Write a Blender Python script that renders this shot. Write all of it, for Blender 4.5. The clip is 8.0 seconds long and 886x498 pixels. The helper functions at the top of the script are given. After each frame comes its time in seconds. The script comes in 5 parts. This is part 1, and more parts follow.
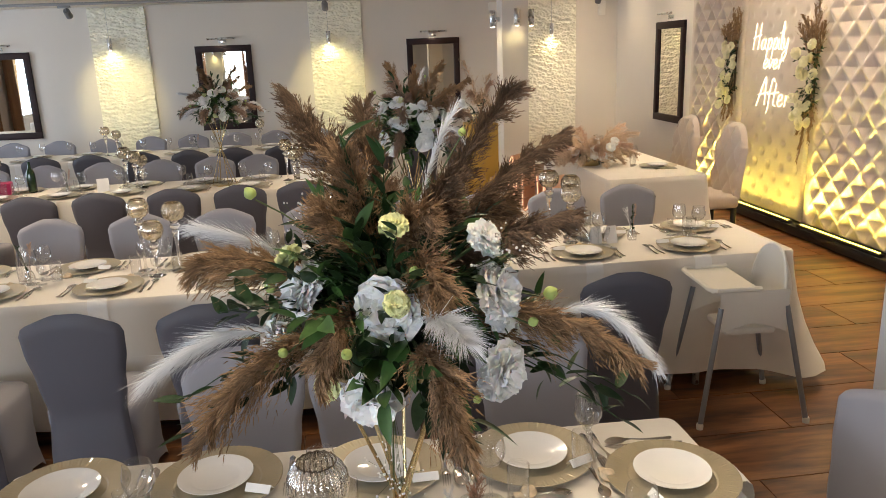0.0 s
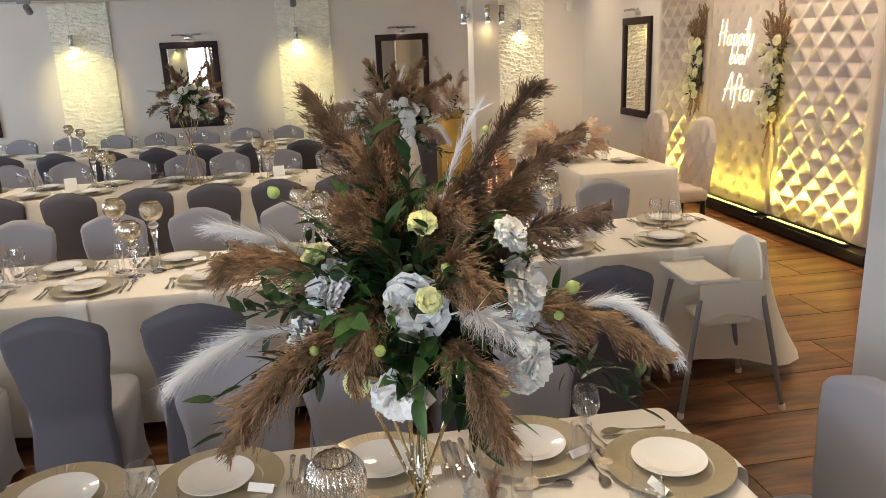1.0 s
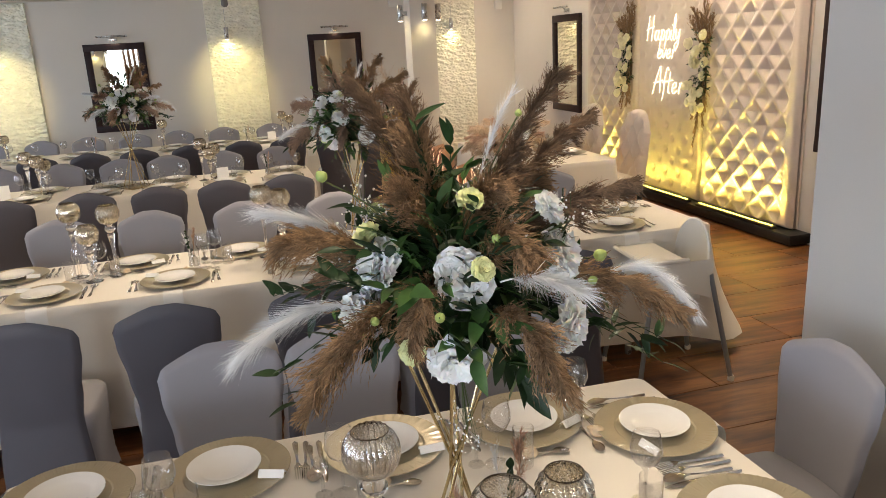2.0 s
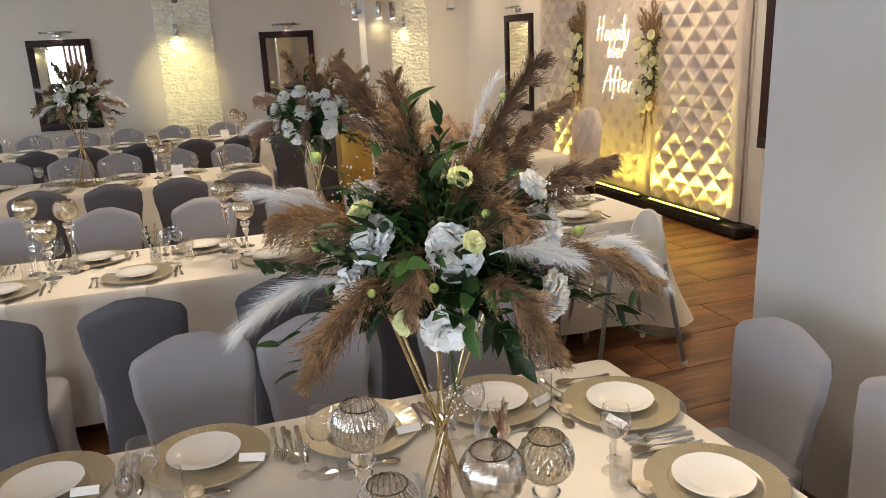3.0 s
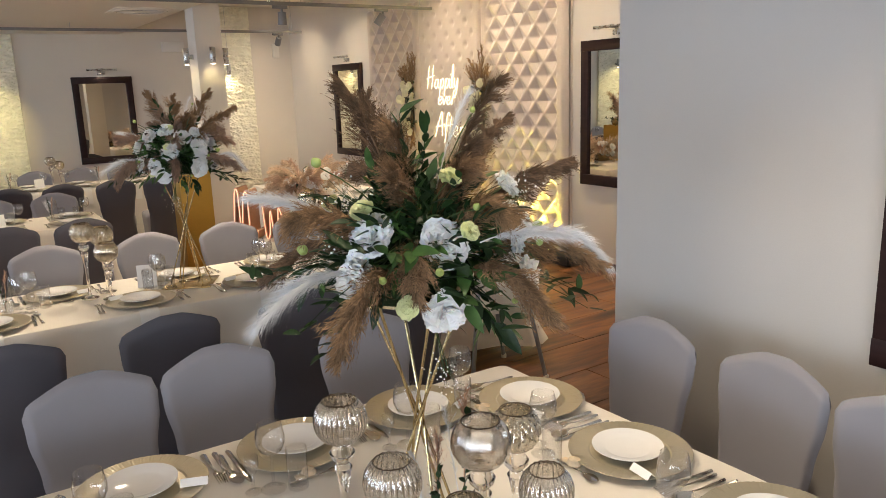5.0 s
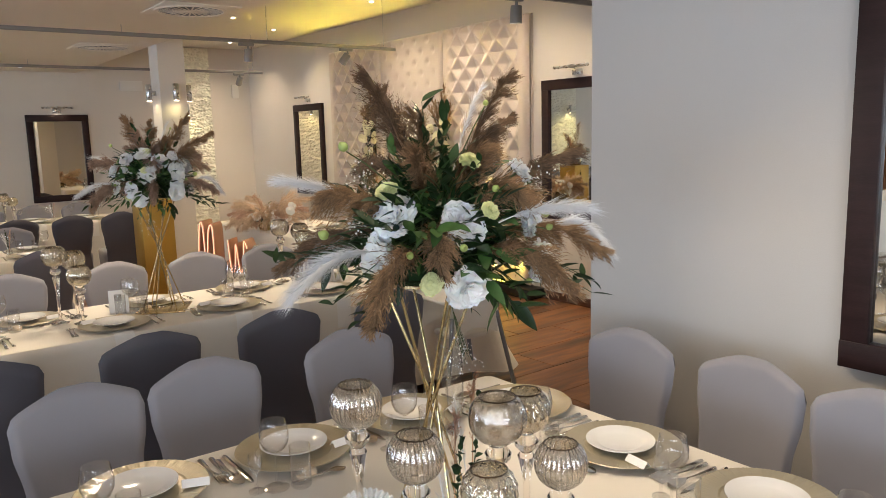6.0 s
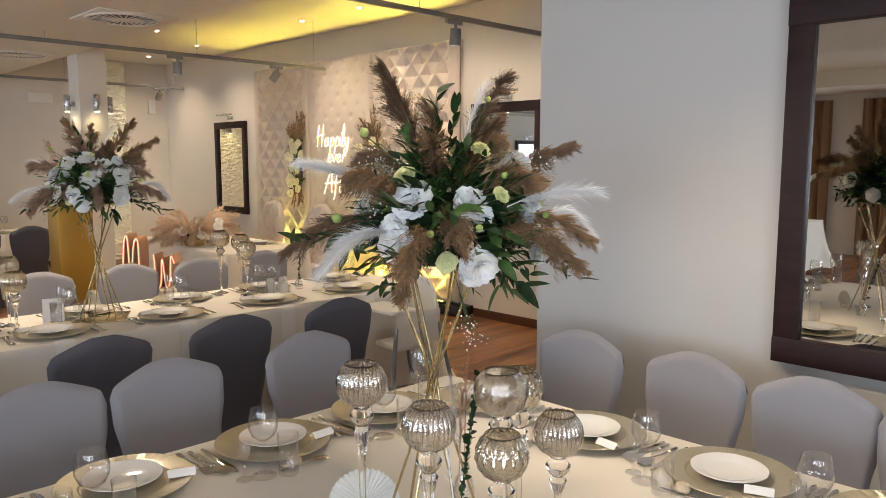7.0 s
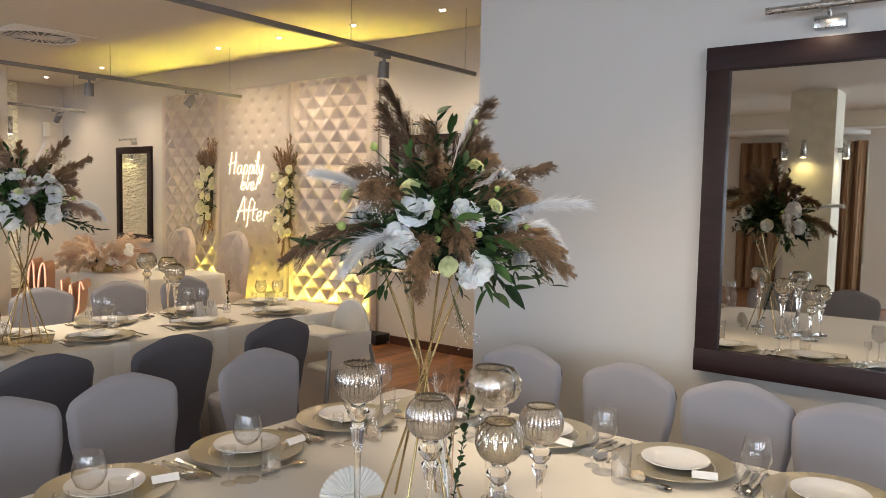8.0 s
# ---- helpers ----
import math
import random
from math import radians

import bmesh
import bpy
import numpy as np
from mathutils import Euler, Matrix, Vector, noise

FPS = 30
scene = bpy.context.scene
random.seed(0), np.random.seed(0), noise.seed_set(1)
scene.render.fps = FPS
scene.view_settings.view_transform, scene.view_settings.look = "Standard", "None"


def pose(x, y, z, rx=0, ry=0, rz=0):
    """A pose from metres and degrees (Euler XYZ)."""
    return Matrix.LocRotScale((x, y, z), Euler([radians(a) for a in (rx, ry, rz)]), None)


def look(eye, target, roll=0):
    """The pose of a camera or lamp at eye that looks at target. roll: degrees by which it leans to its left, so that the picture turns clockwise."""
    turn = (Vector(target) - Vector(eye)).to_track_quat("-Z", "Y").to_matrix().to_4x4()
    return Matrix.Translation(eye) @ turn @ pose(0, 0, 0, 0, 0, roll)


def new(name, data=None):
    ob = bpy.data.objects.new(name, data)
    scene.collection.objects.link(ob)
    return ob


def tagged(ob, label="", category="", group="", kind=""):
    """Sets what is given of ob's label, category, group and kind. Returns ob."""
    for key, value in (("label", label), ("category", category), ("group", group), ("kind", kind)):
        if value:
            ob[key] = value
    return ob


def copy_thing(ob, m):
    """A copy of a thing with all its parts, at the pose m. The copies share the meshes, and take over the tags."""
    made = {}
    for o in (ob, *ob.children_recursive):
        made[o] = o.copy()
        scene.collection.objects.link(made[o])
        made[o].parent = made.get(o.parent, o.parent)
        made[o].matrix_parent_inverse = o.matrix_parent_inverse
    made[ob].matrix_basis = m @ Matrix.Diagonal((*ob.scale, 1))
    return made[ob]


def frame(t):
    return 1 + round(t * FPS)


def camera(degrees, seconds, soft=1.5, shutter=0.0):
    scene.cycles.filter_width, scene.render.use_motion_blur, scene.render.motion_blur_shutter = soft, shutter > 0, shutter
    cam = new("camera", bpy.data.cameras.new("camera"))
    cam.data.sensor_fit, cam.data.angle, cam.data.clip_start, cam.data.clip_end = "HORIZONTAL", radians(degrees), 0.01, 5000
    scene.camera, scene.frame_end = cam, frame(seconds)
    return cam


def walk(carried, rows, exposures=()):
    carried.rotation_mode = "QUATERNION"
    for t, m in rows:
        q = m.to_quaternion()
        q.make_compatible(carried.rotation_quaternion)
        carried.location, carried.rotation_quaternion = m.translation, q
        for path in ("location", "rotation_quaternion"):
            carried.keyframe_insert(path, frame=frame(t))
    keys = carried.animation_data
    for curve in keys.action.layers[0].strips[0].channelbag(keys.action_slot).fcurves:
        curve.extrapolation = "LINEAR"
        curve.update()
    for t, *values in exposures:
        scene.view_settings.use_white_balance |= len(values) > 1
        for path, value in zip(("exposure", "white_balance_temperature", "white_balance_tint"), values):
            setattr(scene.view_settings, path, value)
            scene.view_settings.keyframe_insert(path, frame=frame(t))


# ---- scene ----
cam = camera(61.7, 8.0, soft=0.65)
PATH = [
    (0, (0.125, 0.414, 1.856), (0.354, 2.334, 1.345), -2.2),
    (0.5, (0.078, 0.409, 1.862), (0.359, 2.319, 1.339), -2.5),
    (1, (0.036, 0.413, 1.864), (0.355, 2.317, 1.339), -2.3),
    (1.5, (-0.057, 0.398, 1.861), (0.34, 2.285, 1.332), -2.5),
    (2, (-0.157, 0.361, 1.858), (0.346, 2.222, 1.323), -3.0),
    (3.5, (-0.312, 0.303, 1.827), (0.393, 2.098, 1.296), -2.5),
    (4, (-0.438, 0.32, 1.816), (0.395, 2.069, 1.318), -2.9),
    (4.5, (-0.533, 0.309, 1.811), (0.45, 1.987, 1.346), -2.5),
    (4.7, (-0.563, 0.299, 1.808), (0.465, 1.953, 1.353), -2.2),
    (5.8, (-0.714, 0.281, 1.704), (0.467, 1.861, 1.376), -1.7),
    (6, (-0.764, 0.291, 1.682), (0.44, 1.858, 1.373), -1.5),
    (6.5, (-0.884, 0.337, 1.625), (0.408, 1.839, 1.352), -1.0),
    (7, (-0.996, 0.347, 1.605), (0.4, 1.76, 1.366), -0.0),
    (7.5, (-1.123, 0.357, 1.578), (0.371, 1.674, 1.396), 0.8),
    (8, (-1.269, 0.414, 1.554), (0.32, 1.62, 1.411), 1.2),
]
walk(cam, [(t, look(eye, target, roll)) for t, eye, target, roll in PATH], exposures=[(0.0, 0.22), (8.0, 0.12)])

# ---- world, sun and lamps ----
world = bpy.data.worlds.new("world")
scene.world = world
world.use_nodes = True
wn = world.node_tree.nodes
sky = wn.new("ShaderNodeTexSky")
sky.sky_type, sky.sun_disc, sky.sun_elevation, sky.sun_rotation = "NISHITA", False, radians(40), radians(200)
world.node_tree.links.new(sky.outputs[0], wn["Background"].inputs[0])
wn["Background"].inputs[1].default_value = 0.12

WARM, COOL, YELLOW, LAMP = (1.0, 0.82, 0.60), (0.62, 0.78, 1.0), (1.0, 0.80, 0.12), (1.0, 0.84, 0.38)


def area_lamp(name, m, sx, sy, watts, colour, spread=180):
    d = bpy.data.lights.new(name, "AREA")
    d.shape, d.size, d.size_y, d.energy, d.color, d.spread = "RECTANGLE", sx, sy, watts, colour, radians(spread)
    ob = new(name, d)
    ob.matrix_world = m
    return ob


def spot_lamp(name, at, target, watts, colour, angle=70, blend=0.8, radius=0.03):
    d = bpy.data.lights.new(name, "SPOT")
    d.energy, d.color, d.spot_size, d.spot_blend, d.shadow_soft_size = watts, colour, radians(angle), blend, radius
    ob = new(name, d)
    ob.matrix_world = look(at, target)
    return ob


# daylight through the windows of the left and back walls
area_lamp("window_light", look((-8.9, -0.8, 1.6), (0, -0.8, 1.2)), 5.6, 2.0, 320, COOL)
area_lamp("window_light", look((-4.2, -4.4, 1.6), (-4.2, 4, 1.2)), 5.6, 2.0, 370, (0.74, 0.85, 1.0))
area_lamp("window_light", look((-8.9, 8.5, 1.6), (0, 8.5, 1.2)), 4.6, 2.0, 220, COOL)
# unseen ceiling lamps without fixtures, added over the tables as wide fill
for dx, dy in [(-6, 2), (-2.5, 1.0), (0.35, 1.35), (-6, 6), (-2.8, 5.5), (0.6, 5.2), (-6, 10.5), (-2.5, 9.6), (0.8, 9.4)]:
    spot_lamp("overhead_light", (dx, dy, 2.67), (dx, dy, 0), (42 if dx > 0 else 26) if dy < 4 else 170 if dy < 9 else 42 if dx < 0 else 130, WARM, 155, 1.0, 0.12)
# the row that shines from the recessed spots of the raised ceiling
for dy in (4.39, 5.45, 6.51, 7.54, 10.05, 11.6):
    spot_lamp("overhead_light", (3.89, dy, 3.12), (3.7, dy, 0), 60, WARM, 140, 1.0, 0.06)
# an unseen spot without rail or head, added to brighten the wall chairs
spot_lamp("aimed_spot", (0.45, 3.0, 2.58), (1.25, 0.95, 0.7), 130, WARM, 62, 1.0, 0.05)
# light bars at the foot of the upholstered panels
for py, pw in ((6.32, 110), (7.62, 26), (8.90, 85)):
    area_lamp("panel_light", look((4.365, py, 0.16), (4.50, py, 2.6)), 1.2, 0.05, pw * 0.17, YELLOW, 62)

# ---- materials ----
def node_mat(name):
    m = bpy.data.materials.new(name)
    m.use_nodes = True
    return m, m.node_tree.nodes, m.node_tree.links, m.node_tree.nodes["Principled BSDF"]


def surface(name, colour, rough=0.6, metal=0.0, vary=0.12, scale=6.0, bump=0.0, bump_scale=60.0, stretch=(1, 1, 1),
            sheen=0.0, trans=0.0, piece=0.0, island=0.0, spec=0.5, coat=0.0, subsurf=0.0, vary_rough=0.06):
    """A painted, woven or grown surface: two scales of colour variation, uneven gloss and fine relief."""
    m, n, l, p = node_mat(name)
    co = n.new("ShaderNodeTexCoord")
    mp = n.new("ShaderNodeMapping")
    mp.inputs["Scale"].default_value = stretch
    l.new(co.outputs["Object"], mp.inputs[0])
    big, fine = n.new("ShaderNodeTexNoise"), n.new("ShaderNodeTexNoise")
    big.inputs["Scale"].default_value, big.inputs["Detail"].default_value = scale, 4
    fine.inputs["Scale"].default_value, fine.inputs["Detail"].default_value = bump_scale, 3
    l.new(mp.outputs[0], big.inputs[0]), l.new(mp.outputs[0], fine.inputs[0])
    mixed = n.new("ShaderNodeMath")
    mixed.operation = "MULTIPLY_ADD"
    l.new(fine.outputs["Fac"], mixed.inputs[0])
    mixed.inputs[1].default_value = 0.45
    l.new(big.outputs["Fac"], mixed.inputs[2])
    ramp = n.new("ShaderNodeMapRange")
    ramp.inputs["From Min"].default_value, ramp.inputs["From Max"].default_value = 0.45, 1.0
    ramp.inputs["To Min"].default_value, ramp.inputs["To Max"].default_value = 1 - vary, 1 + vary
    l.new(mixed.outputs[0], ramp.inputs["Value"])
    last = ramp.outputs[0]
    for on, amount in ((("ShaderNodeObjectInfo", "Random"), piece), (("ShaderNodeNewGeometry", "Random Per Island"), island)):
        if amount:
            r, a, b = n.new(on[0]), n.new("ShaderNodeMapRange"), n.new("ShaderNodeMath")
            l.new(r.outputs[on[1]], a.inputs["Value"])
            a.inputs["To Min"].default_value, a.inputs["To Max"].default_value = 1 - amount, 1 + amount
            b.operation = "MULTIPLY"
            l.new(last, b.inputs[0]), l.new(a.outputs[0], b.inputs[1])
            last = b.outputs[0]
    tint = n.new("ShaderNodeVectorMath")
    tint.operation = "SCALE"
    tint.inputs[0].default_value = colour
    l.new(last, tint.inputs["Scale"])
    l.new(tint.outputs[0], p.inputs["Base Color"])
    rr = n.new("ShaderNodeMapRange")
    rr.inputs["To Min"].default_value, rr.inputs["To Max"].default_value = max(0.02, rough - vary_rough), min(1, rough + vary_rough)
    l.new(big.outputs["Fac"], rr.inputs["Value"])
    l.new(rr.outputs[0], p.inputs["Roughness"])
    p.inputs["Metallic"].default_value = metal
    p.inputs["Specular IOR Level"].default_value = spec
    p.inputs["Coat Weight"].default_value = coat
    p.inputs["Sheen Weight"].default_value = sheen
    p.inputs["Transmission Weight"].default_value = trans
    p.inputs["Subsurface Weight"].default_value = subsurf
    if subsurf:
        p.inputs["Subsurface Radius"].default_value = (0.01, 0.008, 0.006)
    if bump:
        b = n.new("ShaderNodeBump")
        b.inputs["Strength"].default_value, b.inputs["Distance"].default_value = min(1, bump), 0.004
        l.new(fine.outputs["Fac"], b.inputs["Height"])
        l.new(b.outputs[0], p.inputs["Normal"])
    return m


def glow(name, colour, strength):
    m, n, l, p = node_mat(name)
    p.inputs["Base Color"].default_value = (*colour, 1)
    p.inputs["Emission Color"].default_value = (*colour, 1)
    p.inputs["Emission Strength"].default_value = strength
    return m


def clear(name, colour=(1, 1, 1), gloss=0.05):
    """Thin blown glass: clear, with gloss that grows at grazing angles."""
    m, n, l, p = node_mat(name)
    t, g, f, mx = n.new("ShaderNodeBsdfTransparent"), n.new("ShaderNodeBsdfGlossy"), n.new("ShaderNodeLayerWeight"), n.new("ShaderNodeMixShader")
    t.inputs[0].default_value = (*colour, 1)
    g.inputs["Roughness"].default_value = 0.02
    f.inputs["Blend"].default_value = 0.5
    pw, ad = n.new("ShaderNodeMath"), n.new("ShaderNodeMath")
    pw.operation, ad.operation = "POWER", "MULTIPLY_ADD"
    pw.inputs[1].default_value = 3.2
    l.new(f.outputs["Facing"], pw.inputs[0]), l.new(pw.outputs[0], ad.inputs[0])
    ad.inputs[1].default_value, ad.inputs[2].default_value = 0.9, gloss
    l.new(ad.outputs[0], mx.inputs[0]), l.new(t.outputs[0], mx.inputs[1]), l.new(g.outputs[0], mx.inputs[2])
    l.new(mx.outputs[0], n["Material Output"].inputs["Surface"])
    return m


def wood_floor(name):
    """Dark wood-look planks: long wavy grain, darker streaks, per-plank shade."""
    m, n, l, p = node_mat(name)
    co, mp, info = n.new("ShaderNodeTexCoord"), n.new("ShaderNodeMapping"), n.new("ShaderNodeObjectInfo")
    mp.inputs["Scale"].default_value = (1.4, 9, 1)
    geo = n.new("ShaderNodeNewGeometry")
    shift = n.new("ShaderNodeVectorMath")
    shift.operation = "MULTIPLY_ADD"
    shift.inputs[1].default_value = (1, 1, 1)
    off = n.new("ShaderNodeCombineXYZ")
    k = n.new("ShaderNodeMath")
    k.operation = "MULTIPLY_ADD"
    l.new(info.outputs["Random"], k.inputs[0])
    k.inputs[1].default_value = 31.0
    k2 = n.new("ShaderNodeMath")
    k2.operation = "MULTIPLY"
    k2.inputs[1].default_value = 17.0
    l.new(geo.outputs["Random Per Island"], k2.inputs[0])
    l.new(k2.outputs[0], k.inputs[2])
    l.new(k.outputs[0], off.inputs[2])
    l.new(geo.outputs["Position"], mp.inputs[0])
    l.new(mp.outputs[0], shift.inputs[0])
    l.new(off.outputs[0], shift.inputs[2])
    grain, streak = n.new("ShaderNodeTexNoise"), n.new("ShaderNodeTexNoise")
    grain.inputs["Scale"].default_value, grain.inputs["Detail"].default_value, grain.inputs["Distortion"].default_value = 2.2, 9, 1.2
    streak.inputs["Scale"].default_value, streak.inputs["Detail"].default_value = 0.9, 3
    l.new(shift.outputs[0], grain.inputs[0]), l.new(shift.outputs[0], streak.inputs[0])
    mix = n.new("ShaderNodeMath")
    mix.operation = "MULTIPLY_ADD"
    mix.inputs[1].default_value = 0.6
    l.new(grain.outputs["Fac"], mix.inputs[0]), l.new(streak.outputs["Fac"], mix.inputs[2])
    ramp = n.new("ShaderNodeValToRGB")
    ramp.color_ramp.elements[0].position, ramp.color_ramp.elements[0].color = 0.55, (0.035, 0.013, 0.006, 1)
    ramp.color_ramp.elements[1].position, ramp.color_ramp.elements[1].color = 0.98, (0.30, 0.13, 0.05, 1)
    e = ramp.color_ramp.elements.new(0.76)
    e.color = (0.16, 0.062, 0.024, 1)
    l.new(mix.outputs[0], ramp.inputs[0])
    l.new(ramp.outputs[0], p.inputs["Base Color"])
    rr = n.new("ShaderNodeMapRange")
    rr.inputs["To Min"].default_value, rr.inputs["To Max"].default_value = 0.22, 0.5
    l.new(grain.outputs["Fac"], rr.inputs["Value"]), l.new(rr.outputs[0], p.inputs["Roughness"])
    b = n.new("ShaderNodeBump")
    b.inputs["Strength"].default_value, b.inputs["Distance"].default_value = 0.25, 0.002
    l.new(grain.outputs["Fac"], b.inputs["Height"]), l.new(b.outputs[0], p.inputs["Normal"])
    return m


def mercury(name, colour, coverage):
    """Silvered glass: a worn mirror coat, flecked away to clear tinted glass."""
    m, n, l, p = node_mat(name)
    p.inputs["Base Color"].default_value = (*colour, 1)
    p.inputs["Metallic"].default_value, p.inputs["Roughness"].default_value = 1.0, 0.06
    g = n.new("ShaderNodeBsdfPrincipled")
    g.inputs["Base Color"].default_value = (0.93, 0.88, 0.80, 1)
    g.inputs["Transmission Weight"].default_value, g.inputs["Roughness"].default_value = 1.0, 0.03
    co, vo, no = n.new("ShaderNodeTexCoord"), n.new("ShaderNodeTexNoise"), n.new("ShaderNodeTexNoise")
    vo.inputs["Scale"].default_value, vo.inputs["Detail"].default_value = 520, 2
    no.inputs["Scale"].default_value, no.inputs["Detail"].default_value = 14, 3
    l.new(co.outputs["Object"], vo.inputs[0]), l.new(co.outputs["Object"], no.inputs[0])
    s = n.new("ShaderNodeMath")
    s.operation = "MULTIPLY_ADD"
    s.inputs[1].default_value = 0.5
    l.new(no.outputs["Fac"], s.inputs[0]), l.new(vo.outputs["Fac"], s.inputs[2])
    r = n.new("ShaderNodeMapRange")
    r.inputs["From Min"].default_value, r.inputs["From Max"].default_value = coverage - 0.09, coverage + 0.09
    l.new(s.outputs[0], r.inputs["Value"])
    mx = n.new("ShaderNodeMixShader")
    l.new(r.outputs[0], mx.inputs[0]), l.new(p.outputs[0], mx.inputs[1]), l.new(g.outputs[0], mx.inputs[2])
    bump = n.new("ShaderNodeBump")
    bump.inputs["Strength"].default_value, bump.inputs["Distance"].default_value = 0.35, 0.001
    l.new(vo.outputs["Fac"], bump.inputs["Height"]), l.new(bump.outputs[0], p.inputs["Normal"])
    l.new(mx.outputs[0], n["Material Output"].inputs["Surface"])
    return m


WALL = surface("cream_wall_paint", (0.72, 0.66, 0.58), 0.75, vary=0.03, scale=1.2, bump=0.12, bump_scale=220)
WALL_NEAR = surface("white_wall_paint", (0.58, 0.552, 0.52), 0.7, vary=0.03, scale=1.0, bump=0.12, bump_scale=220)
CEIL = surface("ceiling_paint", (0.80, 0.74, 0.64), 0.85, vary=0.02, scale=0.8, bump=0.08, bump_scale=150)
# pale stone, its colour raised and yellowed to carry part of the lamplight
STONE = surface("cream_stone_lamp_tint", (0.88, 0.84, 0.69), 0.8, vary=0.10, scale=9, bump=0.5, bump_scale=90)
FLOOR = wood_floor("dark_wood_planks")
FLOOR_BASE = surface("floor_joint", (0.07, 0.035, 0.02), 0.7, vary=0.2)
BASEBOARD = surface("dark_wood_baseboard", (0.09, 0.035, 0.018), 0.4, vary=0.3, scale=3, stretch=(8, 1, 8))
CLOTH = surface("ivory_tablecloth", (0.80, 0.745, 0.66), 0.85, vary=0.03, scale=3, bump=0.25, bump_scale=420, sheen=0.1)
NAPKIN = surface("white_napkin", (0.85, 0.82, 0.77), 0.85, vary=0.03, scale=12, bump=0.3, bump_scale=400)
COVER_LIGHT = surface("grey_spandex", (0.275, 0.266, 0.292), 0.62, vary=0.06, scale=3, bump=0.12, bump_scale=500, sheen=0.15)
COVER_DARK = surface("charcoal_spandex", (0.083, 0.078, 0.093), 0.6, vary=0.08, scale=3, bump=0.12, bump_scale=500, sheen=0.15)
FRAME = surface("dark_wenge_frame", (0.026, 0.011, 0.010), 0.5, spec=0.3, vary=0.35, scale=4, bump=0.15, bump_scale=60, stretch=(1, 1, 9))
MIRROR, _n, _l, _p = node_mat("mirror_glass")
_p.inputs["Base Color"].default_value = (0.63, 0.61, 0.56, 1)
_p.inputs["Metallic"].default_value, _p.inputs["Roughness"].default_value = 1.0, 0.015
STEEL = surface("brushed_steel", (0.55, 0.54, 0.52), 0.28, 1.0, vary=0.08, scale=30)
CHROME = surface("polished_cutlery_steel", (0.66, 0.64, 0.60), 0.12, 1.0, vary=0.05, scale=20, vary_rough=0.03)
GREY_METAL = surface("grey_lacquered_metal", (0.25, 0.24, 0.23), 0.45, 0.3, vary=0.05)
BRASS = surface("polished_brass_rod", (0.55, 0.43, 0.23), 0.24, 1.0, vary=0.08, scale=15)
GOLD_GLASS = surface("gold_beaded_glass", (0.48, 0.42, 0.295), 0.34, 0.5, vary=0.06, scale=14, bump=0.12, bump_scale=300, coat=0.5)
GOLD_BOX = surface("matt_gold_board", (0.50, 0.30, 0.06), 0.4, 0.6, vary=0.1, scale=3)
PORCELAIN = surface("white_porcelain", (0.86, 0.85, 0.83), 0.12, vary=0.01, coat=0.6, vary_rough=0.03)
GLASS = clear("clear_glass", (0.98, 0.98, 0.98), 0.07)
PANE = clear("window_glass")
MERC_SILVER = mercury("silvered_ribbed_glass", (0.84, 0.80, 0.75), 0.70)
MERC_GOLD = mercury("gold_mercury_glass", (0.84, 0.77, 0.63), 0.73)
TUFT = surface("beige_velour_upholstery", (0.62, 0.52, 0.44), 0.8, vary=0.05, scale=4, bump=0.2, bump_scale=400, sheen=0.3)
PLASTIC = surface("white_plastic", (0.80, 0.76, 0.68), 0.4, vary=0.02)
PLASTIC_GREY = surface("grey_plastic_tube", (0.28, 0.29, 0.31), 0.35, 0.4, vary=0.04)
BLACK = surface("black_lacquer", (0.012, 0.012, 0.012), 0.35, vary=0.2)
PAMPAS = surface("brown_pampas_plume", (0.155, 0.096, 0.056), 0.9, vary=0.25, scale=30, island=0.45)
PAMPAS_DUSKY = surface("dusky_pink_pampas_plume", (0.36, 0.24, 0.17), 0.9, vary=0.2, scale=30, island=0.35)
PAMPAS_LIGHT = surface("light_brown_pampas_plume", (0.285, 0.175, 0.092), 0.9, vary=0.25, scale=30, island=0.4)
PAMPAS_PINK = surface("blush_pampas_plume", (0.52, 0.33, 0.235), 0.9, vary=0.2, scale=30, island=0.35)
PAMPAS_TAN = surface("soft_tan_pampas_plume", (0.66, 0.49, 0.34), 0.9, vary=0.2, scale=30, island=0.35)
FEATHER = surface("white_feather", (0.80, 0.80, 0.80), 0.8, vary=0.04, island=0.1)
PETAL = surface("white_petal", (0.93, 0.92, 0.89), 0.6, vary=0.03, scale=40, bump=0.2, bump_scale=120, subsurf=0.35)
CREAM_PETAL = surface("cream_rose_petal", (0.90, 0.83, 0.58), 0.6, vary=0.06, scale=40)
BUD = surface("green_white_bud", (0.74, 0.76, 0.40), 0.55, vary=0.15, scale=40, subsurf=0.1)
LEAF = surface("dark_green_leaf", (0.018, 0.042, 0.012), 0.46, spec=0.3, vary=0.3, scale=30, island=0.45, bump=0.2, bump_scale=150)
LEAF_LIGHT = surface("fresh_green_leaf", (0.055, 0.12, 0.028), 0.42, vary=0.3, scale=30, island=0.35)
BUD_GREEN = surface("closed_green_bud", (0.36, 0.45, 0.13), 0.5, vary=0.15, scale=60)
STEM = surface("green_stem", (0.07, 0.10, 0.03), 0.6, vary=0.2)
TWIG = surface("brown_twig", (0.06, 0.035, 0.02), 0.7, vary=0.2)
COPPER = surface("rose_gold_board", (0.66, 0.37, 0.22), 0.35, 0.35, vary=0.08, scale=5)
CURTAIN = surface("orange_brown_curtain", (0.26, 0.14, 0.07), 0.8, vary=0.1, scale=4, bump=0.2, bump_scale=300)
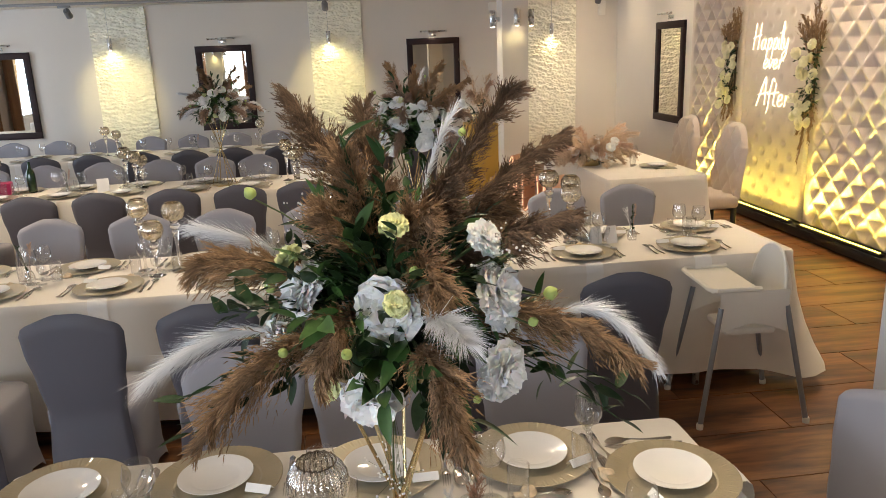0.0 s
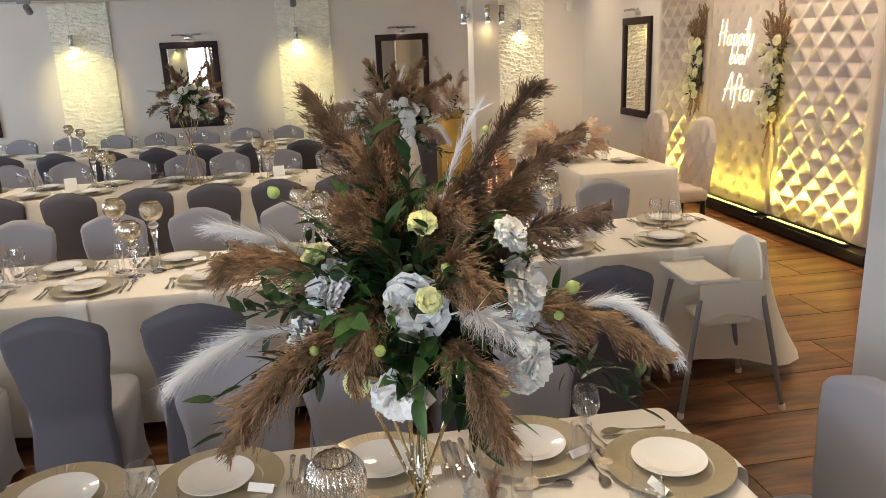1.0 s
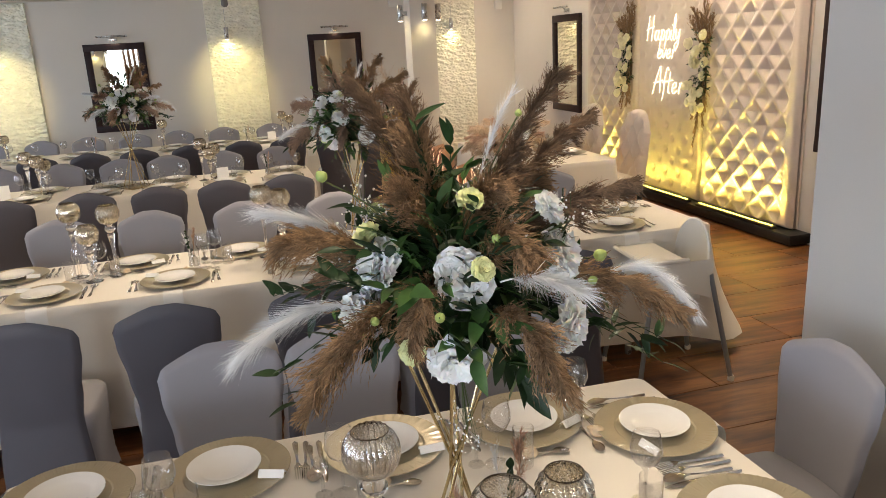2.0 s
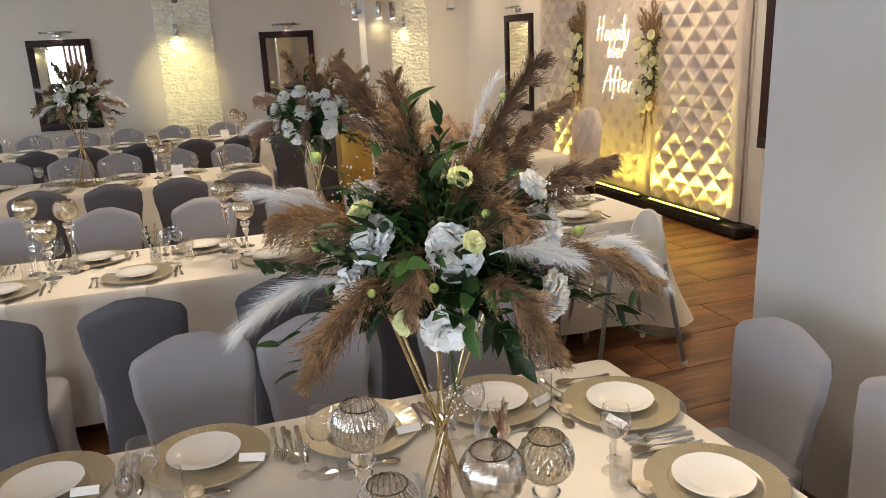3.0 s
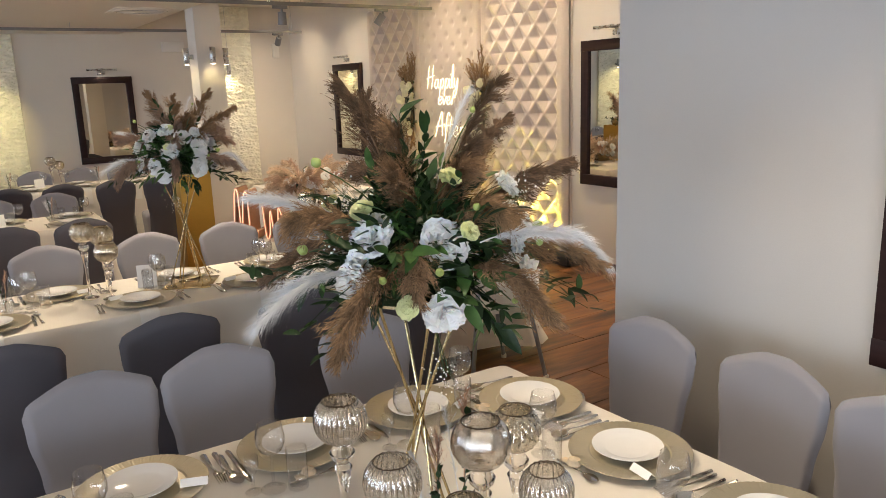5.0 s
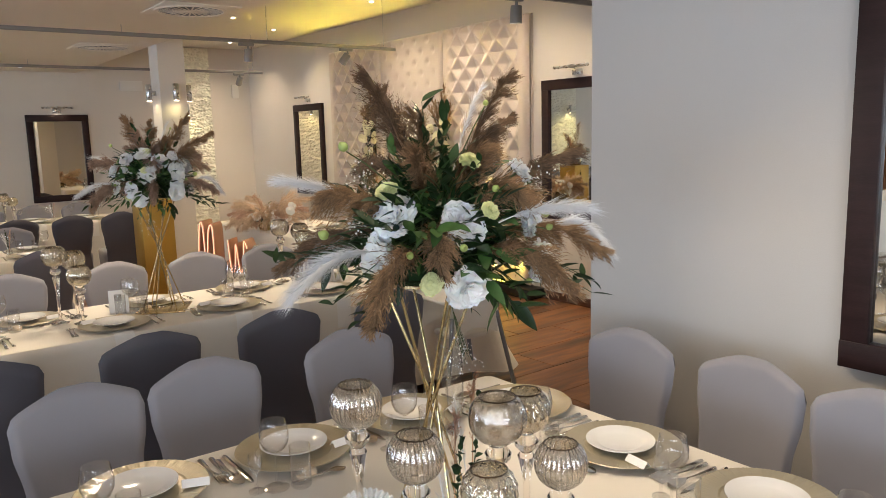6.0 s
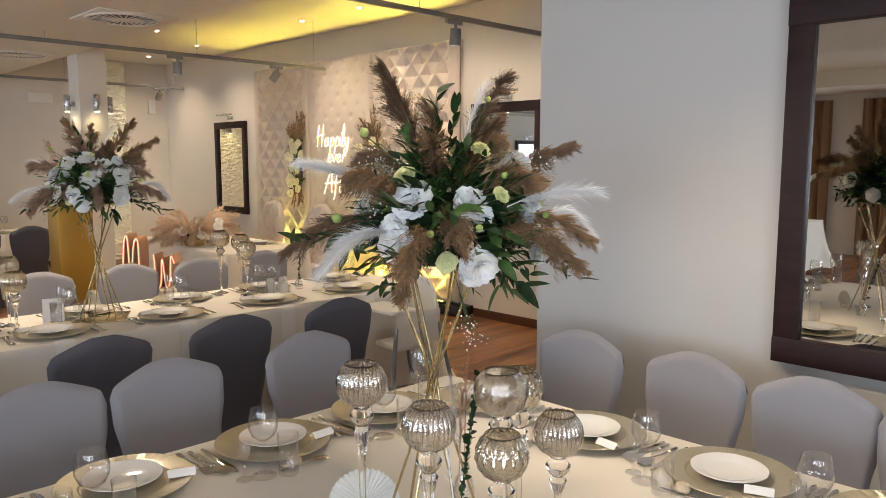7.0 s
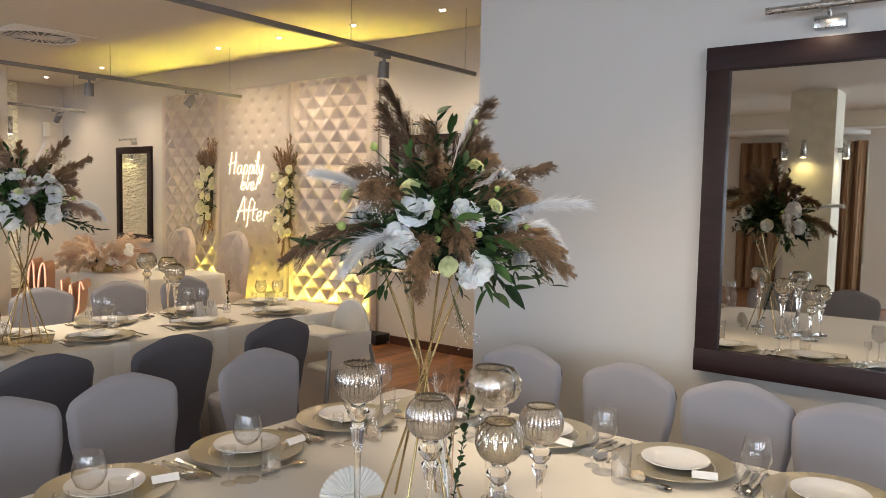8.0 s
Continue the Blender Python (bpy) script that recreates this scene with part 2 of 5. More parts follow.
PAPER = surface("white_card", (0.86, 0.84, 0.80), 0.8, vary=0.02)
CREAM_WAX = surface("cream_favour", (0.72, 0.57, 0.38), 0.6, vary=0.15, scale=60)
NEON = glow("warm_white_neon", (1.0, 0.93, 0.64), 2.0)
NEON_PINK = glow("peach_light_tube", (1.0, 0.62, 0.40), 0.9)
LED = glow("yellow_led", (1.0, 0.78, 0.10), 8.0)
BULB = glow("warm_lamp_face", (1.0, 0.85, 0.62), 12.0)


# ---- shapes ----
def add(*gs):
    V, F = [], []
    for v, f in gs:
        k = len(V)
        V.extend(v)
        F.extend([tuple(i + k for i in q) for q in f])
    return V, F


def turned(g, m):
    return [tuple(m @ Vector(v)) for v in g[0]], g[1]


def from_bm(bm):
    bm.verts.index_update()
    g = [tuple(v.co) for v in bm.verts], [tuple(v.index for v in f.verts) for f in bm.faces]
    bm.free()
    return g


def block(cx, cy, cz, sx, sy, sz, bevel=0.0, seg=2):
    bm = bmesh.new()
    bmesh.ops.create_cube(bm, size=1, matrix=Matrix.Translation((cx, cy, cz)) @ Matrix.Diagonal((sx, sy, sz, 1)))
    if bevel:
        bmesh.ops.bevel(bm, geom=bm.edges[:], offset=bevel, segments=seg, profile=0.5, affect="EDGES")
    return from_bm(bm)


def slab(x0, x1, y0, y1, z0, z1, bevel=0.0):
    return block((x0 + x1) / 2, (y0 + y1) / 2, (z0 + z1) / 2, x1 - x0, y1 - y0, z1 - z0, bevel)


def lathe(profile, seg=24, rib=None):
    """Turns (radius, height) pairs about z. rib(angle, k) scales the radius at the k-th pair."""
    V, F, n = [], [], len(profile)
    for k, (r, z) in enumerate(profile):
        for i in range(seg):
            a = 2 * math.pi * i / seg
            q = r * (rib(a, k) if rib else 1)
            V.append((q * math.cos(a), q * math.sin(a), z))
    for k in range(n - 1):
        for i in range(seg):
            j = (i + 1) % seg
            F.append((k * seg + i, k * seg + j, (k + 1) * seg + j, (k + 1) * seg + i))
    for k, flip in ((0, True), (n - 1, False)):
        if profile[k][0] > 1e-4:
            F.append(tuple(k * seg + i for i in (reversed(range(seg)) if flip else range(seg))))
    return V, F


def tube(points, radius, seg=8, taper=1.0):
    V, F = [], []
    pts = [Vector(p) for p in points]
    for k, p in enumerate(pts):
        d = (pts[min(k + 1, len(pts) - 1)] - pts[max(k - 1, 0)]).normalized()
        u = d.cross(Vector((0.31, 0.17, 0.94))).normalized()
        w = d.cross(u)
        r = radius * (1 + (taper - 1) * k / max(1, len(pts) - 1))
        for i in range(seg):
            a = 2 * math.pi * i / seg
            V.append(tuple(p + u * (r * math.cos(a)) + w * (r * math.sin(a))))
    for k in range(len(pts) - 1):
        for i in range(seg):
            j = (i + 1) % seg
            F.append((k * seg + i, k * seg + j, (k + 1) * seg + j, (k + 1) * seg + i))
    F.append(tuple(reversed(range(seg))))
    F.append(tuple((len(pts) - 1) * seg + i for i in range(seg)))
    return V, F


def sheet(nu, nv, fn):
    V = [tuple(fn(i / nu, j / nv)) for j in range(nv + 1) for i in range(nu + 1)]
    F = [(j * (nu + 1) + i, j * (nu + 1) + i + 1, (j + 1) * (nu + 1) + i + 1, (j + 1) * (nu + 1) + i) for j in range(nv) for i in range(nu)]
    return V, F


def mesh_of(name, g, material, smooth=True, sharp=40):
    me = bpy.data.meshes.new(name)
    me.from_pydata(g[0], [], g[1])
    me.materials.append(material)
    if smooth:
        me.shade_smooth()
        me.set_sharp_from_angle(angle=radians(sharp))
    me.update()
    return me


def part(name, g, material, parent, label="", m=None, smooth=True, sharp=40):
    ob = new(name, g if isinstance(g, bpy.types.Mesh) else mesh_of(name, g, material, smooth, sharp))
    ob.parent = parent
    if m is not None:
        ob.matrix_basis = m
    return tagged(ob, label)


def thing(name, label, category, m=None, group="", kind=""):
    ob = new(name)
    ob.empty_display_size = 0.05
    if m is not None:
        ob.matrix_basis = m
    return tagged(ob, label, category, group, kind)


def whole(name, g, material, label, category="", m=None, group="", kind="", smooth=True, sharp=40):
    ob = new(name, mesh_of(name, g, material, smooth, sharp))
    if m is not None:
        ob.matrix_basis = m
    return tagged(ob, label, category, group, kind)


rnd = random.Random(7)

# ---- the hall ----
X0, X1, Y0, Y1 = -9.0, 4.54, -4.5, 12.47
LOW, HIGH, SOFFIT_X = 2.70, 3.15, 1.838
NEAR_X, NEAR_Y = 1.883, 2.595
TZ = 0.76

whole("floor", slab(X0, X1, Y0, Y1, -0.12, -0.006), FLOOR_BASE, "dark joints under wood-look floor planks", kind="structure")


def wall_with_openings(name, along, a0, a1, at, thick, height, holes, material, label):
    """A wall along x or y with openings (start, end, sill, head) right through it."""
    gs, cur = [], a0
    for h0, h1, s, t in holes:
        gs.append((cur, h0, 0, height)), gs.append((h0, h1, 0, s)), gs.append((h0, h1, t, height))
        cur = h1
    gs.append((cur, a1, 0, height))
    out = [slab(p, q, at, at + thick, u, v) if along == "x" else slab(at, at + thick, p, q, u, v) for p, q, u, v in gs if q - p > 1e-3]
    return whole(name, add(*out), material, label, kind="structure", smooth=False)


wall_with_openings("wall_north", "x", X0, X1 + 0.2, Y1, 0.2, 3.2, [], WALL, "cream painted wall with mirrors and stone strips")
wall_with_openings("wall_east", "y", NEAR_Y, Y1, X1, 0.2, 3.2, [], WALL, "cream painted wall behind the upholstered panels")
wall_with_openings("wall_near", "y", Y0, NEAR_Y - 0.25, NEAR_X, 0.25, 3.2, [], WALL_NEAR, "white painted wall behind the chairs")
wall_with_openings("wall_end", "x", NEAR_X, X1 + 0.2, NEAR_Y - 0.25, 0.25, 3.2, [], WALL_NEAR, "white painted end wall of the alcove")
WIN_W = [(-3.6, -1.6, 0.5, 2.5), (-1.2, 0.6, 0.5, 2.5), (1.0, 2.4, 0.5, 2.5), (6.2, 8.1, 0.5, 2.5), (8.8, 10.7, 0.5, 2.5)]
WIN_S = [(-6.8, -5.5, 0.5, 2.5), (-4.43, -3.63, 0.5, 2.5), (-2.2, -1.2, 0.5, 2.5)]
wall_with_openings("wall_west", "y", Y0, Y1 + 0.2, X0 - 0.25, 0.25, 3.2, WIN_W, WALL, "cream painted wall with tall windows")
wall_with_openings("wall_south", "x", X0, NEAR_X + 0.25, Y0 - 0.25, 0.25, 3.2, WIN_S, WALL, "cream painted wall with tall windows")
k = 0
for along, holes in (("y", WIN_W), ("x", WIN_S)):
    for a, b, s, t in holes:
        k += 1
        c, w, h = (a + b) / 2, b - a, t - s
        m = pose(X0 - 0.13, c, (s + t) / 2, 0, 0, 90) if along == "y" else pose(c, Y0 - 0.13, (s + t) / 2)
        win = thing(f"window_{k}", "tall white-framed window letting in cool daylight", "window", m, kind="structure")
        part("window_frame", add(block(0, 0, h / 2 - 0.03, w, 0.08, 0.06), block(0, 0, -h / 2 + 0.03, w, 0.08, 0.06), block(-w / 2 + 0.03, 0, 0, 0.06, 0.08, h - 0.12),
                                 block(w / 2 - 0.03, 0, 0, 0.06, 0.08, h - 0.12), block(0, 0, 0, 0.05, 0.07, h - 0.12)), PLASTIC, win, smooth=False)
        for sx in (-1, 1):
            part("pane", block(sx * w / 4, 0, 0, w / 2 - 0.085, 0.006, h - 0.125), PANE, win, smooth=False)

whole("ceiling", add(slab(X0, SOFFIT_X, Y0, Y1, LOW, LOW + 0.12), slab(SOFFIT_X + 0.002, X1 + 0.1, NEAR_Y, Y1, HIGH, HIGH + 0.1), slab(SOFFIT_X - 0.1, SOFFIT_X, NEAR_Y, Y1, LOW + 0.121, HIGH + 0.05)),
      CEIL, "warm white ceiling with a lower soffit and a raised strip", kind="structure", smooth=False)
whole("baseboard", add(slab(X1 - 0.015, X1 - 0.001, NEAR_Y, 5.49, 0, 0.085), slab(X1 - 0.015, X1 - 0.001, 9.65, Y1, 0, 0.085), slab(X0, X1 - 0.02, Y1 - 0.015, Y1 - 0.001, 0, 0.085),
                       slab(NEAR_X - 0.015, NEAR_X - 0.001, Y0, NEAR_Y, 0, 0.085)), BASEBOARD, "dark wooden skirting", kind="structure", smooth=False)


def stone_strip(x0, x1, z1, seed):
    """Rough split-stone cladding: wavy courses standing proud of the wall."""
    w = x1 - x0
    def f(u, v):
        x, z = u * w, v * z1
        big = noise.noise(Vector((x * 11, z * 27, seed)))
        small = noise.noise(Vector((x * 27, z * 62, seed + 9)))
        d = 0.030 + 0.023 * big + 0.012 * small
        if u in (0, 1) or v in (0, 1):
            d = 0
        return (x0 + x, -d, z)
    return sheet(110, 300, f)


for k, (a, b) in enumerate([(-3.60, -2.77), (-0.38, 0.43), (3.05, 3.85)]):
    whole(f"trim_stone_{k + 1}", stone_strip(a, b, LOW - 0.01 if a < 2 else HIGH - 0.01, k * 5.0), STONE, "white split-stone strip lit by a wall lamp", m=pose(0, Y1 - 0.003, 0), kind="structure", smooth=False)
whole("pillar", slab(1.84, 2.125, 8.62, 8.92, 0, HIGH), WALL, "square cream painted pillar with wall lamps", kind="structure", smooth=False)
whole("pillar", slab(-3.75, -3.3, 1.83, 2.26, 0, LOW), STONE, "square pillar clad in pale stone", kind="structure", smooth=False)
whole("pillar", slab(-8.2, -7.8, 1.72, 2.12, 0, LOW), WALL, "square white painted pillar", kind="structure", smooth=False)
whole("ceiling_beam", slab(-5.6, -5.3, Y0, 9.0, 2.50, LOW - 0.002), CEIL, "white beam across the ceiling", kind="structure", smooth=False)


# ---- fixtures ----
def wall_mirror(m, w, h, label):
    """Origin at the middle of its back; it faces -y."""
    ob = thing("wall_mirror", label, "mirror", m, group="dark framed wall mirrors")
    f = 0.095
    gs = [block(0, -0.022, sgn * (h / 2 - f / 2), w, 0.044, f, 0.004) for sgn in (-1, 1)] + [block(sgn * (w / 2 - f / 2), -0.021, 0, f - 0.004, 0.042, h - 2 * f + 0.004, 0.004) for sgn in (-1, 1)]
    part("frame", add(*gs), FRAME, ob, "dark brown wooden frame")
    part("mirror_pane", block(0, -0.012, 0, w - 2 * f + 0.01, 0.012, h - 2 * f + 0.01), MIRROR, ob, "silver mirror glass", smooth=False)
    return ob


def picture_lamp(m):
    ob = thing("picture_lamp", "slim brushed-steel picture lamp above a mirror", "wall lamp", m, group="picture lamps")
    part("backplate", block(0, -0.02, 0, 0.11, 0.04, 0.05, 0.004), STEEL, ob)
    part("arm", tube([(0, -0.03, 0.02), (0, -0.10, 0.045)], 0.008), STEEL, ob)
    part("tube_left", turned(add(tube([(-0.19, 0, 0), (0, 0, 0)], 0.013, 12), tube([(-0.21, 0, 0), (-0.19, 0, 0)], 0.0145, 12)), pose(0, -0.115, 0.045)), STEEL, ob)
    part("tube_right", turned(add(tube([(0.0, 0, 0), (0.19, 0, 0)], 0.013, 12), tube([(0.19, 0, 0), (0.21, 0, 0)], 0.0145, 12)), pose(0, -0.115, 0.045)), STEEL, ob)
    part("collar", turned(tube([(-0.015, 0, 0), (0.015, 0, 0)], 0.018, 12), pose(0, -0.115, 0.045)), STEEL, ob)
    return ob


MIRRORS = [(-4.91, Y1, 0), (-1.693, Y1, 0), (1.525, Y1, 0), (X1, 10.365, -90), (X1, 5.06, -90), (NEAR_X, 0.986, -90)]
for i, (x, y, rz) in enumerate(MIRRORS):
    w, h, zc = ((0.90, 1.337, 1.512) if i == 5 else (0.835, 1.265, 1.457) if i < 3 else (0.90, 1.335, 1.488))
    wall_mirror(pose(x, y, zc, 0, 0, rz) @ pose(0, -0.002, 0), w, h, "tall mirror in a dark brown wooden frame on a painted wall")
    picture_lamp(pose(x, y, zc + h / 2 + 0.055, 0, 0, rz) @ pose(0, -0.002, 0))
    if i in (1, 2, 5):
        tgt = pose(x, y, zc + h / 2 - 0.2, 0, 0, rz).translation
        src = (pose(x, y, zc + h / 2 + 0.07, 0, 0, rz) @ pose(0, -0.14, 0)).translation
        spot_lamp("picture_light", src, tgt, 1.5, WARM, 110)


def tube_lamp(m, watts=8, wire=0.0):
    """Up-and-down cylinder lamp on a short bracket; faces -y."""
    ob = thing("wall_lamp", "small cylindrical steel wall lamp shining downwards", "wall lamp", m, group="cylinder wall lamps")
    part("body", turned(lathe([(0, -0.08), (0.028, -0.08), (0.032, -0.075), (0.032, 0.09), (0.028, 0.095), (0, 0.095)], 20), pose(0, -0.075, 0)), STEEL, ob)
    part("bracket", block(0, -0.022, 0, 0.03, 0.044, 0.05, 0.003), STEEL, ob)
    if wire:
        part("wire", tube([(0, -0.075, 0.095), (0, -0.075, wire)], 0.0025, 6), STEEL, ob)
    part("lamp_face", turned(lathe([(0, 0), (0.024, 0), (0.024, -0.004), (0, -0.004)], 16), pose(0, -0.075, -0.081)), BULB, ob, "glowing lamp face")
    spot_lamp("wall_lamp_light", (m @ pose(0, -0.075, -0.095)).translation, (m @ pose(0, -0.02, -1.5)).translation, watts, LAMP, 165, 1.0, 0.04)
    return ob


for x in (-3.31, -0.094, 3.42):
    tube_lamp(pose(x, Y1 - 0.03, 2.15), 8, (LOW if x < 1.8 else HIGH) - 2.15)
tube_lamp(pose(1.84, 8.77, 2.19, 0, 0, -90), 1.5)
tube_lamp(pose(1.985, 8.62, 2.19), 1.5)
tube_lamp(pose(2.125, 8.77, 2.19, 0, 0, 90), 1.5)
tube_lamp(pose(-3.3, 2.10, 2.1, 0, 0, 90), 5)
tube_lamp(pose(-3.5, 2.26, 2.1, 0, 0, 180), 5)
tube_lamp(pose(-3.5, 1.83, 2.1), 5)

spots = [(3.89, y) for y in (4.39, 5.45, 6.51, 7.54, 10.05, 11.6)] + [(3.0, 9.3), (-1.0, 11.7), (-3.3, 11.7), (1.0, 11.7)]
for x, y in spots:
    z = HIGH if x > SOFFIT_X else LOW
    ob = thing("recessed_spot", "small round recessed ceiling spot, switched on", "ceiling light", pose(x, y, z), group="recessed ceiling spots")
    part("ring", lathe([(0.028, -0.002), (0.045, -0.006), (0.045, 0.0), (0.028, 0.004)], 24), STEEL, ob)
    part("lamp_face", lathe([(0, -0.016), (0.015, -0.014), (0.026, -0.007), (0.028, 0.004), (0, 0.004)], 20), BULB, ob, "glowing lamp face")


def light_track(y, x0, x1, heads, z=2.60):
    ob = thing("light_track", "grey suspended ceiling light track on thin rods", "track light", pose(0, y, z), group="suspended light tracks")
    part("rail", block((x0 + x1) / 2, 0, 0.017, x1 - x0, 0.034, 0.034, 0.003), GREY_METAL, ob)
    n = max(2, int((x1 - x0) / 1.3))
    for i in range(n + 1):
        x = x0 + 0.15 + (x1 - x0 - 0.3) * i / n
        top = (HIGH if x > SOFFIT_X else LOW) - z
        part("hanger", tube([(x, 0, 0.034), (x, 0, top)], 0.004, 6), STEEL, ob)
    for hx, tilt, az in heads:
        head = thing("spot_head", "", "", pose(hx, 0, 0))
        head.parent = ob
        part("adapter", block(0, 0, -0.016, 0.15, 0.032, 0.030, 0.003), GREY_METAL, head)
        part("neck", tube([(0.02, 0, -0.03), (0.02, 0, -0.06)], 0.012), GREY_METAL, head)
        tm = pose(0.02, 0, -0.06, tilt, 0, az)
        part("housing", turned(lathe([(0, 0), (0.036, 0), (0.04, -0.008), (0.043, -0.12), (0.037, -0.12), (0.034, -0.10), (0, -0.10)], 24), tm), GREY_METAL, head)
        part("lamp_face", turned(lathe([(0, -0.101), (0.034, -0.101), (0.034, -0.104), (0, -0.104)], 20), tm), BULB, head, "glowing lamp face")
        o = (pose(0, y, z) @ pose(hx, 0, 0) @ tm)
        spot_lamp("aimed_spot", (o @ pose(0, 0, -0.13)).translation, (o @ pose(0, 0, -2)).translation, 120 if tilt > 50 else 60 if tilt > 36 else 42, LAMP if tilt > 50 else WARM, 44 if tilt > 50 else 70, 1.0, 0.03)
    return ob


light_track(4.18, -4.5, 4.1, [(2.90, 4, 0), (-0.6, 8, 120)])
light_track(7.343, -4.5, 4.05, [(2.30, 4, 0), (3.42, 35, 60), (-0.5, 5, 0), (-2.6, 5, 0)])
light_track(10.657, -5.0, 3.967, [(3.60, 42, 0), (-3.3, 58, 0), (-0.10, 58, 0)])


def ceiling_vent(x, y):
    ob = thing("ceiling_vent", "round swirl air vent in a square white ceiling plate", "vent", pose(x, y, LOW))
    part("plate", block(0, 0, -0.006, 0.60, 0.60, 0.011, 0.003), CEIL, ob)
    # flat black disc in place of the shaded depth behind the slats
    part("opening_shade", lathe([(0, -0.013), (0.26, -0.013), (0.26, -0.0115), (0, -0.0115)], 40), BLACK, ob)
    part("rim", lathe([(0.245, -0.012), (0.25, -0.022), (0.275, -0.022), (0.28, -0.012)], 40), CEIL, ob)
    part("hub", lathe([(0, -0.026), (0.05, -0.024), (0.06, -0.0135), (0, -0.0135)], 24), CEIL, ob)
    for i in range(24):
        part("slat", block(0.15, 0, -0.018, 0.19, 0.012, 0.003), CEIL, ob, m=pose(0, 0, 0, 0, 0, i * 15), smooth=False)
    return ob


ceiling_vent(1.41, 6.31)
ceiling_vent(1.41, 9.06)
whole("exit_sign", block(0, 0, 0, 0.34, 0.05, 0.15, 0.01), PLASTIC, "unlit white emergency light box on the wall", "sign", m=pose(2.60, Y1 - 0.026, 2.52))
whole("thermostat", block(0, 0, 0, 0.12, 0.04, 0.22, 0.012), PLASTIC, "small white wall box", "wall box", m=pose(4.267, Y1 - 0.021, 2.457))

# orange curtains by the windows
def curtain(m, w):
    def f(u, v):
        return (u * w - w / 2, 0.05 * math.sin(u * w * 38) + 0.015 * math.sin(u * 91 + v * 3), 0.02 + 2.58 * v)
    g = sheet(60, 6, f)
    return whole("curtain", g, CURTAIN, "orange-brown floor-length curtain beside a window", "curtain", m=m, group="curtains")


for y, w in ((2.58, 0.6), (3.95, 0.7), (5.4, 1.3), (8.45, 0.6), (11.1, 0.6), (0.8, 0.5), (-1.4, 0.5), (-4.0, 0.6)):
    curtain(pose(X0 + 0.15, y, 0, 0, 0, 90), w)
for x in (-7.1, -5.2, -3.3, -2.5):
    curtain(pose(x, Y0 + 0.15, 0), 0.6)


# ---- upholstered wall with neon ----
def tufted(w, h, depth, cw, ch, buttons):
    """Padded panel: diamond pits between zigzag ridges, or shallow button dimples."""
    nu, nv = int(w / 0.0135), int(h / 0.0135)
    def f(u, v):
        x, z = u * w - w / 2, v * h
        a, b = x / cw + z / ch, x / cw - z / ch
        if buttons:
            da, db = a - round(a), b - round(b)
            dx, dz = (da + db) * cw / 2, (da - db) * ch / 2
            pit = max(0.0, 1 - math.hypot(dx, dz) / 0.06) ** 1.5 * depth
        else:
            p = 2 * min(abs(a - round(a)), abs(b - round(b)))
            pit = depth * p ** 1.1
        inset = min(u * w, (1 - u) * w)
        fade = min(1, max(0, (inset - 0.10) / 0.03))
        edge = min(1, min(inset, v * h, (1 - v) * h) / 0.045)
        return (x, -(0.025 + (0.062 - pit * fade) * math.sqrt(max(0.0, edge * (2 - edge)))), z)
    return sheet(nu, nv, f)


BASE_Z = 0.112
backdrop = thing("upholstered_screen", "beige diamond-tufted upholstered screen lit yellow from below", "wall panel", pose(X1 - 0.03, 0, BASE_Z, 0, 0, -90))
for c, w, dep, sh, lab in ((6.32, 1.33, 0.06, False, "deep diamond tufting"), (7.62, 1.25, 0.022, True, "shallow buttoned tufting"), (8.90, 1.29, 0.06, False, "deep diamond tufting")):
    part("panel", tufted(w, 2.70, dep, 0.25, 0.25, sh), TUFT, backdrop, lab, m=pose(-c, 0, 0))
    part("panel_back", block(-c, 0.012, 1.35, w, 0.022, 2.70), TUFT, backdrop)
plat = thing("platform", "low black platform under the upholstered screen", "platform")
part("deck", slab(4.32, X1 - 0.001, 5.50, 9.64, 0.02, 0.108, 0.006), BLACK, plat)
part("plinth", slab(4.36, X1 - 0.001, 5.54, 9.6, 0.0, 0.0195), BLACK, plat)
for py in (6.32, 7.62, 8.90):
    bar = thing("light_bar", "black LED wash bar glowing yellow on the platform", "light bar", pose(4.36, py, 0.108), group="LED wash bars")
    part("housing", block(0, 0, 0.014, 0.06, 1.15, 0.028, 0.004), BLACK, bar)
    for i in range(24):
        part("led", block(0.0, -0.53 + i * 0.046, 0.031, 0.022, 0.022, 0.006), LED, bar, "glowing yellow LED", smooth=False)


